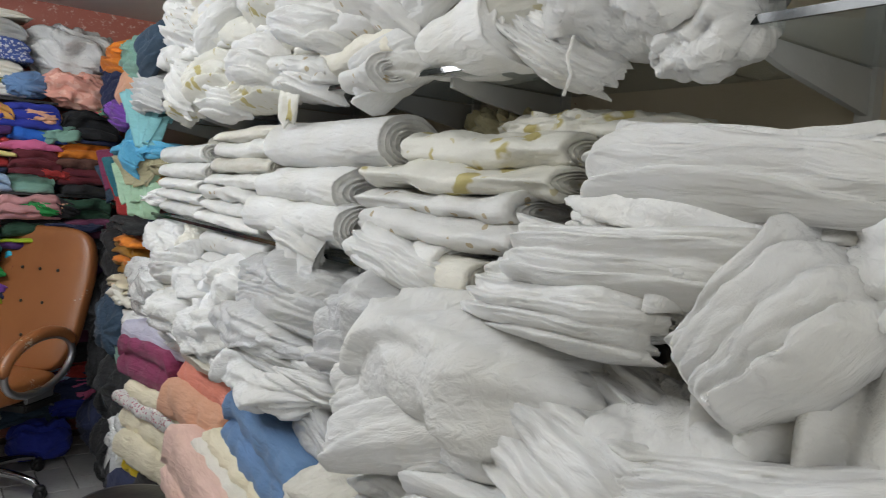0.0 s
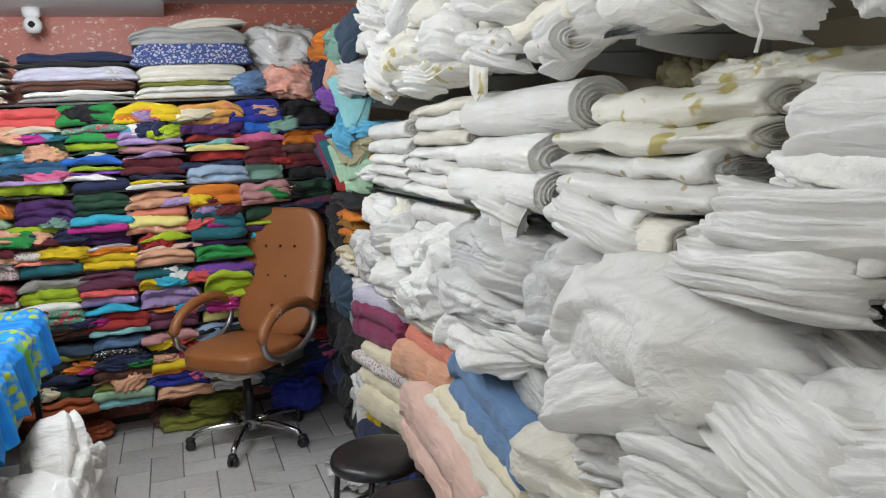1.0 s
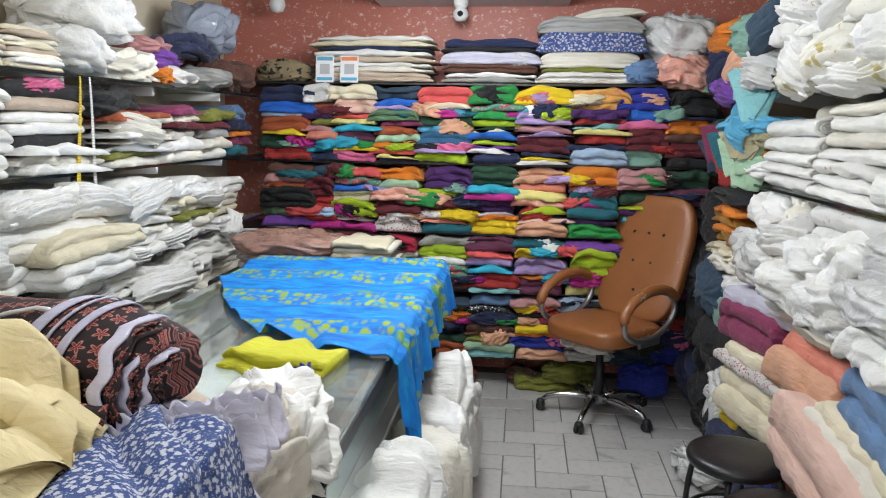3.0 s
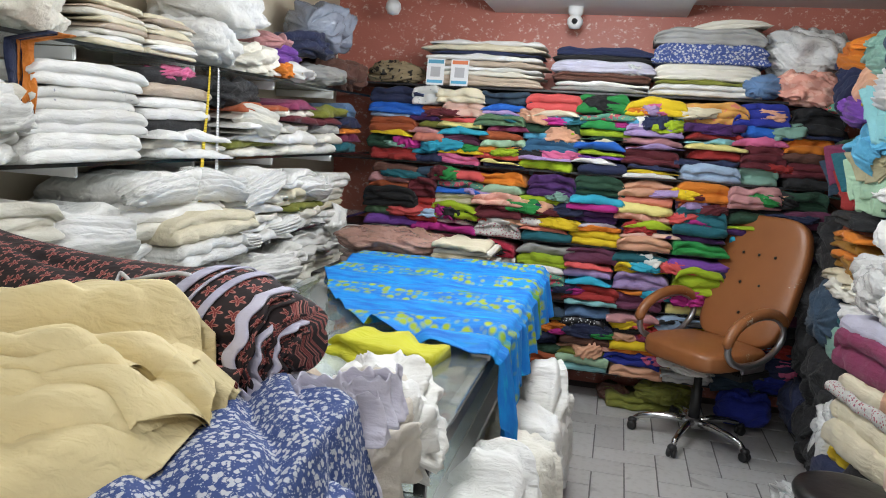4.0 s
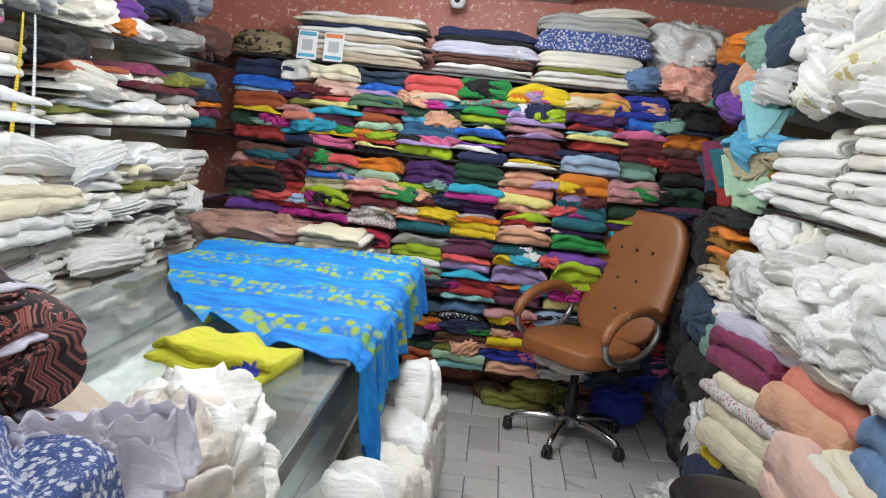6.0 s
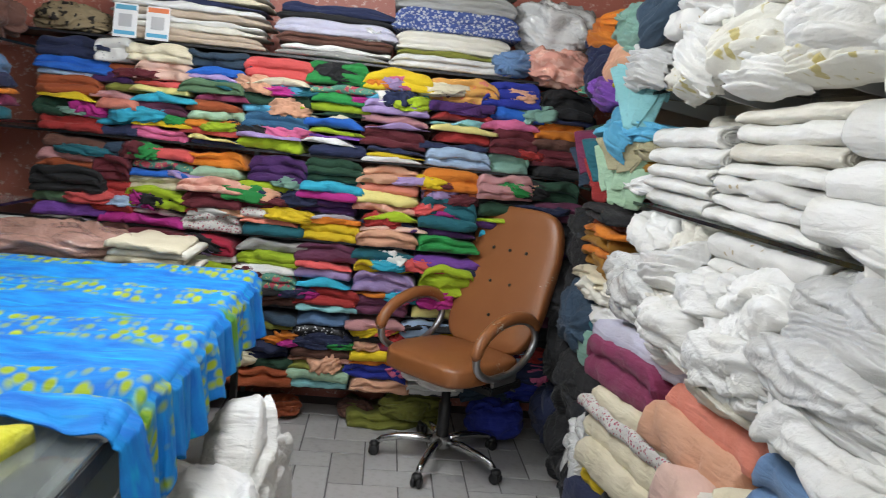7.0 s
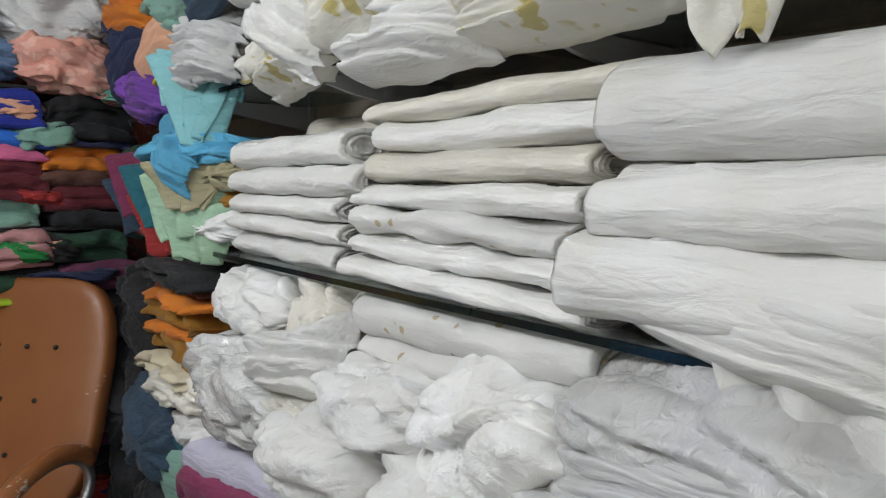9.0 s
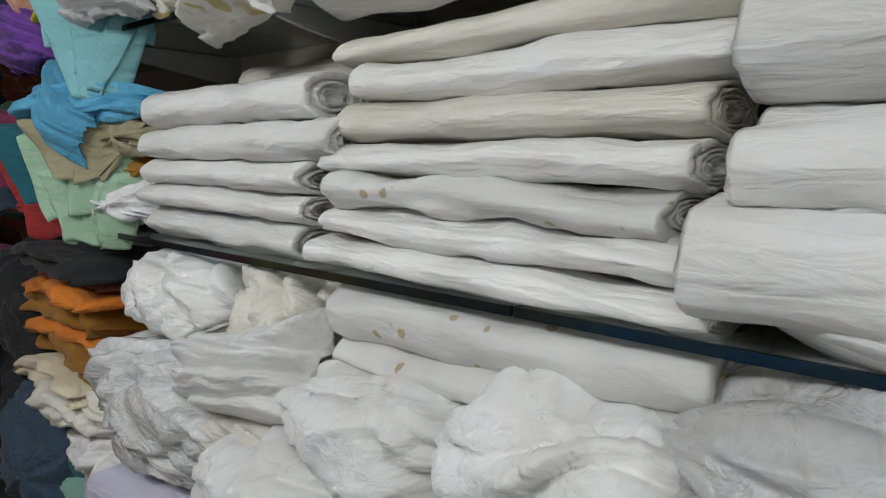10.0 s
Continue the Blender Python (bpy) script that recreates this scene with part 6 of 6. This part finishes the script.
fl_me = sheet_mesh(floral, 110, 90, MAT_FLORAL, 0.004)
tagged(part("floral_cloth", fl_me, None), "blue cloth with a small white floral print, frayed edge", "cloth")
bundle_at(-0.45, 0.6, 1.03, 0.26, 0.42, 0.22, MAT_FLORAL, "white", "bunched blue floral cloth in the pile", 6, 0.02, 7, n=48, m=88)
bundle_at(-0.64, 0.57, 1.04, 0.26, 0.28, 0.2, MAT_SEERSTRIPE, "white", "red and white striped cloth bundle in the pile", 35, 0.008, 4, n=40, m=56, boxy=0.9)
YEL = (0.8, 0.67, 0.38, 1)


YFOLD = [0.5, 1.3, 0.7, 1.1, 0.9]


def yellow_layer(k):
    """One of several loosely folded layers that slope towards the camera's side of the pile."""
    def fn(u, v):
        x = -1.12 + (0.5 + 0.13 * min(1, v * 1.6) + 0.014 * k - 0.2 * v * v) * u + 0.1 * nz(v * 1.8, k * 1.7, 0.3) * max(0, u - 0.5)
        y = 0.80 - (0.27 + 0.02 * k) * v + 0.07 * nz(u * 4, k * 2.0, 0.9) * v
        z = 1.325 - 0.015 * k - 0.04 * v + 0.02 * math.sin(v * 3.14) - 0.5 * max(0, v - 0.85) ** 1.3 - 0.4 * max(0, u - 0.92)
        z += 0.05 * pleat(v * 2.4 + u * 2.0 + 1.5 * nz(u * 1.4, v * 1.5, 1.0 + k * 0.15) + 10, YFOLD, 0.2) + 0.01 * pleat(u * 4.0 - v * 3.0 + nz(u * 2, v * 2, 5.0) + 20, YFOLD, 0.3) - 0.012
        return (x, y, z)
    return fn


for k in range(6):
    lay(sheet_mesh(yellow_layer(k), 84, 60, MAT_CLOTH, 0.004), (0, 0, 0), (0, 0, 0), "folded_layer", "pale yellow cotton cloth layer on the pile", "cloth", "lemon", "yellow folds").color = YEL
for k, (x, y, z, w, d, h, rx, ry, rz) in enumerate(((-0.68, 0.7, 1.265, 0.2, 0.24, 0.03, 12, 14, 62), (-0.7, 0.64, 1.235, 0.22, 0.24, 0.028, 14, 10, 48), (-0.68, 0.6, 1.2, 0.2, 0.26, 0.026, 18, 16, 40), (-0.72, 0.55, 1.18, 0.22, 0.24, 0.03, 14, 8, 30),
                                                     (-0.68, 0.56, 1.14, 0.18, 0.24, 0.024, 10, 12, 52), (-0.78, 0.5, 1.15, 0.24, 0.22, 0.03, 16, 5, 18), (-0.86, 0.48, 1.12, 0.28, 0.22, 0.04, 10, 3, 8))):
    lay(fold_mesh(w, d, h, 1, 1300 + k * 2.1, MAT_CLOTH, 1.6, 30, 0.015), (x, y, z), (rx, ry, rz), "folded_flap", "pale yellow cotton cloth corner folded over the pile", "cloth", "lemon", "yellow folds").color = YEL
bundle_at(-0.82, 0.68, 1.16, 0.5, 0.3, 0.14, MAT_CLOTH, "lemon", "pale yellow cotton cloth under the folded layers", 15, 0.01, n=20, m=30).color = YEL

# ---- swivel chair ----
chair = empty("office_chair", (0.505, 4.13, 0), -45)
tagged(chair, "worn brown leatherette swivel office chair on castors", "chair")


def cushion(name, sx, sy, sz, curve, mat, parent, seed, nn=22, mm=40):
    """A rounded pad, x wide, y thick, z high, bowed backwards by the given depth."""
    rows = np.zeros((nn, mm, 3))
    for i in range(nn):
        ph = -math.pi / 2 + math.pi * (i + 0.02) / (nn - 1 + 0.04)
        for j in range(mm):
            th = 2 * math.pi * j / mm
            c = [math.copysign(abs(v) ** 0.42, v) for v in (math.cos(ph) * math.cos(th), math.cos(ph) * math.sin(th), math.sin(ph))]
            x, y, z = c[0] * sx / 2, c[1] * sy / 2, c[2] * sz / 2
            x *= 1 - 0.06 * abs(z / sz * 2) ** 2
            y += curve * ((z / sz * 2) ** 2 - 0.5) + 0.004 * nz(x * 9, z * 9, seed)
            rows[i, j] = (x, y, z)
    return part(name, from_grid(name, rows, closed_v=True, cap=True, mat=mat), None, parent)


seat = cushion("seat", 0.52, 0.12, 0.52, 0.012, MAT_LEATHER, chair, 1.0)
seat.location, seat.rotation_euler = (0, -0.09, 0.525), (radians(-92), 0, 0)
back = cushion("backrest", 0.54, 0.1, 0.74, -0.03, MAT_LEATHER, chair, 2.0)
back.location, back.rotation_euler = (0, 0.272, 0.89), (radians(-20), 0, 0)
shell = cushion("back_shell", 0.47, 0.05, 0.66, -0.03, MAT_BLACKP, chair, 3.0)
shell.location, shell.rotation_euler = (0, 0.327, 0.87), (radians(-20), 0, 0)
for bx, bz in ((-0.1, 0.14), (0.0, 0.14), (0.1, 0.14), (-0.06, -0.03), (0.06, -0.03), (0.0, -0.2)):
    btn = part("button", lathe("button", [(0.0, 0.006), (0.006, 0.005), (0.009, 0.0), (0.0, -0.004)], MAT_BLACKP, 12), None, back, "dark upholstery button")
    btn.location, btn.rotation_euler = (bx, -0.052 + -0.03 * ((bz / 0.36) ** 2 - 0.5), bz), (radians(90), 0, 0)
for sx in (-0.29, 0.29):
    ring = [(sx, -0.07 + 0.22 * math.cos(a), 0.65 + 0.125 * math.sin(a) + 0.02 * math.cos(a)) for a in [2 * math.pi * i / 36 for i in range(36)]]
    arm = part("armrest", tube("armrest", ring, 0.017, MAT_ALU, 10, True), None, chair, "worn metal armrest loop")
    pad_pts = [(sx, -0.07 + 0.23 * math.cos(a), 0.657 + 0.135 * math.sin(a) + 0.02 * math.cos(a)) for a in [radians(15 + 165 * i / 20) for i in range(21)]]
    part("arm_pad", tube("arm_pad", pad_pts, [0.012] + [0.028] * 19 + [0.012], MAT_WORN, 12), None, arm, "brown arm pad with worn patches")
    part("arm_bracket", box(sx - 0.01, -0.16, 0.485, sx + 0.01, 0.02, 0.545, bevel=0.006), MAT_ALU, arm)
part("tilt_plate", box(-0.28, -0.14, 0.435, 0.28, 0.1, 0.475, bevel=0.008), MAT_BLACKP, chair)
part("column", lathe("column", [(0.0, 0.09), (0.03, 0.09), (0.03, 0.3), (0.022, 0.305), (0.022, 0.45), (0.0, 0.45)], MAT_BLACKP), None, chair)
part("hub", lathe("hub", [(0.0, 0.07), (0.045, 0.075), (0.05, 0.11), (0.04, 0.13), (0.0, 0.13)], MAT_ALU), None, chair)
lever = part("lever", tube("lever", [(0.1, 0, 0.45), (0.3, 0.02, 0.44)], 0.006, MAT_BLACKP, 8), None, chair)
WHEEL = lathe("wheel", [(0.0, -0.01), (0.02, -0.011), (0.026, -0.006), (0.026, 0.006), (0.02, 0.011), (0.0, 0.01)], MAT_BLACKP, 18)
A0 = math.atan2(3.802 - 4.1, 0.305 - 0.43) + radians(45)
BX, BY = -0.035, -0.064
for piece in chair.children:
    if piece.name.split(".")[0] in ("column", "hub"):
        piece.location = (BX, BY, 0)
for k in range(5):
    a = A0 + 2 * math.pi * k / 5
    ca, sa = math.cos(a), math.sin(a)
    leg = part("leg", tube("leg", [(0.03 * ca, 0.03 * sa, 0.105), (0.12 * ca, 0.12 * sa, 0.112), (0.22 * ca, 0.22 * sa, 0.102), (0.29 * ca, 0.29 * sa, 0.084), (0.315 * ca, 0.315 * sa, 0.062)], [0.022, 0.021, 0.018, 0.016, 0.015], MAT_CHROME, 12), None, chair, "chrome base leg")
    leg.location = (BX, BY, 0)
    cst = part("castor", lathe("castor", [(0.0, 0.035), (0.02, 0.04), (0.026, 0.055), (0.018, 0.068), (0.0, 0.07)], MAT_BLACKP, 16), None, leg, "black twin-wheel castor")
    cst.location = (0.325 * ca, 0.325 * sa, 0)
    for s in (-1, 1):
        wh = part("wheel", WHEEL, None, leg)
        wh.location = (0.325 * ca - sa * 0.014 * s, 0.325 * sa + ca * 0.014 * s, 0.026)
        wh.rotation_euler = (radians(90), 0, a)
# a white cloth stuffed under the seat
bundle_at(0.36, 4.16, 0.37, 0.34, 0.2, 0.07, MAT_CRUMPLE, "white", "white cloth scrap hanging under the chair seat", -50, 0.02)


# ---- stools ----
def stool(x, y, rz, label):
    st = empty("stool", (x, y, 0), rz)
    tagged(st, label, "stool", "stools")
    part("seat", lathe("seat", [(0.0, 0.405), (0.165, 0.405), (0.178, 0.413), (0.182, 0.43), (0.175, 0.446), (0.15, 0.453), (0.08, 0.451), (0.0, 0.45)], MAT_VINYL, 40), None, st, "round black vinyl seat")
    for k in range(4):
        a = radians(45 + 90 * k)
        pts = [(r * math.cos(a), r * math.sin(a), z) for r, z in ((0.1, 0.4), (0.135, 0.395), (0.158, 0.37), (0.168, 0.3), (0.18, 0.15), (0.19, 0.0))]
        part("leg", tube("leg", pts, 0.011, MAT_BLACKP, 10), None, st, "black metal tube leg")
    ringp = [(0.165 * math.cos(a), 0.165 * math.sin(a), 0.2) for a in [2 * math.pi * i / 32 for i in range(32)]]
    part("foot_ring", tube("foot_ring", ringp, 0.007, MAT_BLACKP, 8, True), None, st)
    return st


stool(0.79, 2.66, 20, "round black vinyl stool with black metal legs")
stool(0.81, 2.225, 55, "round black stool pushed beside another stool")

# ---- floor tiles, laid in a staggered weave ----
U = 0.158


def tile_mesh(w, d):
    g, b = 0.0035, 0.0015
    bm = bmesh.new()
    lo = [bm.verts.new(c) for c in ((g, g, -0.004), (w - g, g, -0.004), (w - g, d - g, -0.004), (g, d - g, -0.004))]
    hi = [bm.verts.new(c) for c in ((g + b, g + b, 0), (w - g - b, g + b, 0), (w - g - b, d - g - b, 0), (g + b, d - g - b, 0))]
    bm.faces.new(hi)
    for i in range(4):
        bm.faces.new((lo[i], lo[(i + 1) % 4], hi[(i + 1) % 4], hi[i]))
    return mesh_of(bm, "tile", MAT_TILE)


floor_ob = bpy.data.objects["floor"]
T_H, T_V = tile_mesh(2 * U, U), tile_mesh(U, 2 * U)
rest_v, rest_f = [], []
ox, oy = -0.247, 3.49
for ix in range(-12, 12):
    for iy in range(-33, 10):
        k = (ix - iy) % 4
        if k not in (0, 3):
            continue
        x, y = ox + ix * U, oy + iy * U
        w, d = (2 * U, U) if k == 0 else (U, 2 * U)
        if x < XL or x + w > XR or y < YF or y + d > YB:
            continue
        if x > -0.75 and x < 1.1 and y > 1.6:
            t = new("tile", T_H if k == 0 else T_V)
            t.parent, t.location = floor_ob, (x, y, 0)
        else:
            n0 = len(rest_v)
            rest_v += [(x + 0.005, y + 0.005, 0), (x + w - 0.005, y + 0.005, 0), (x + w - 0.005, y + d - 0.005, 0), (x + 0.005, y + d - 0.005, 0)]
            rest_f.append((n0, n0 + 1, n0 + 2, n0 + 3))
rest = bpy.data.meshes.new("tile_field")
rest.from_pydata(rest_v, [], rest_f)
rest.materials.append(MAT_TILE)
rest_ob = new("tile_field", rest)
rest_ob.parent = floor_ob
tagged(rest_ob, "grey marble floor tiles under the furniture", "", "", "stuff")
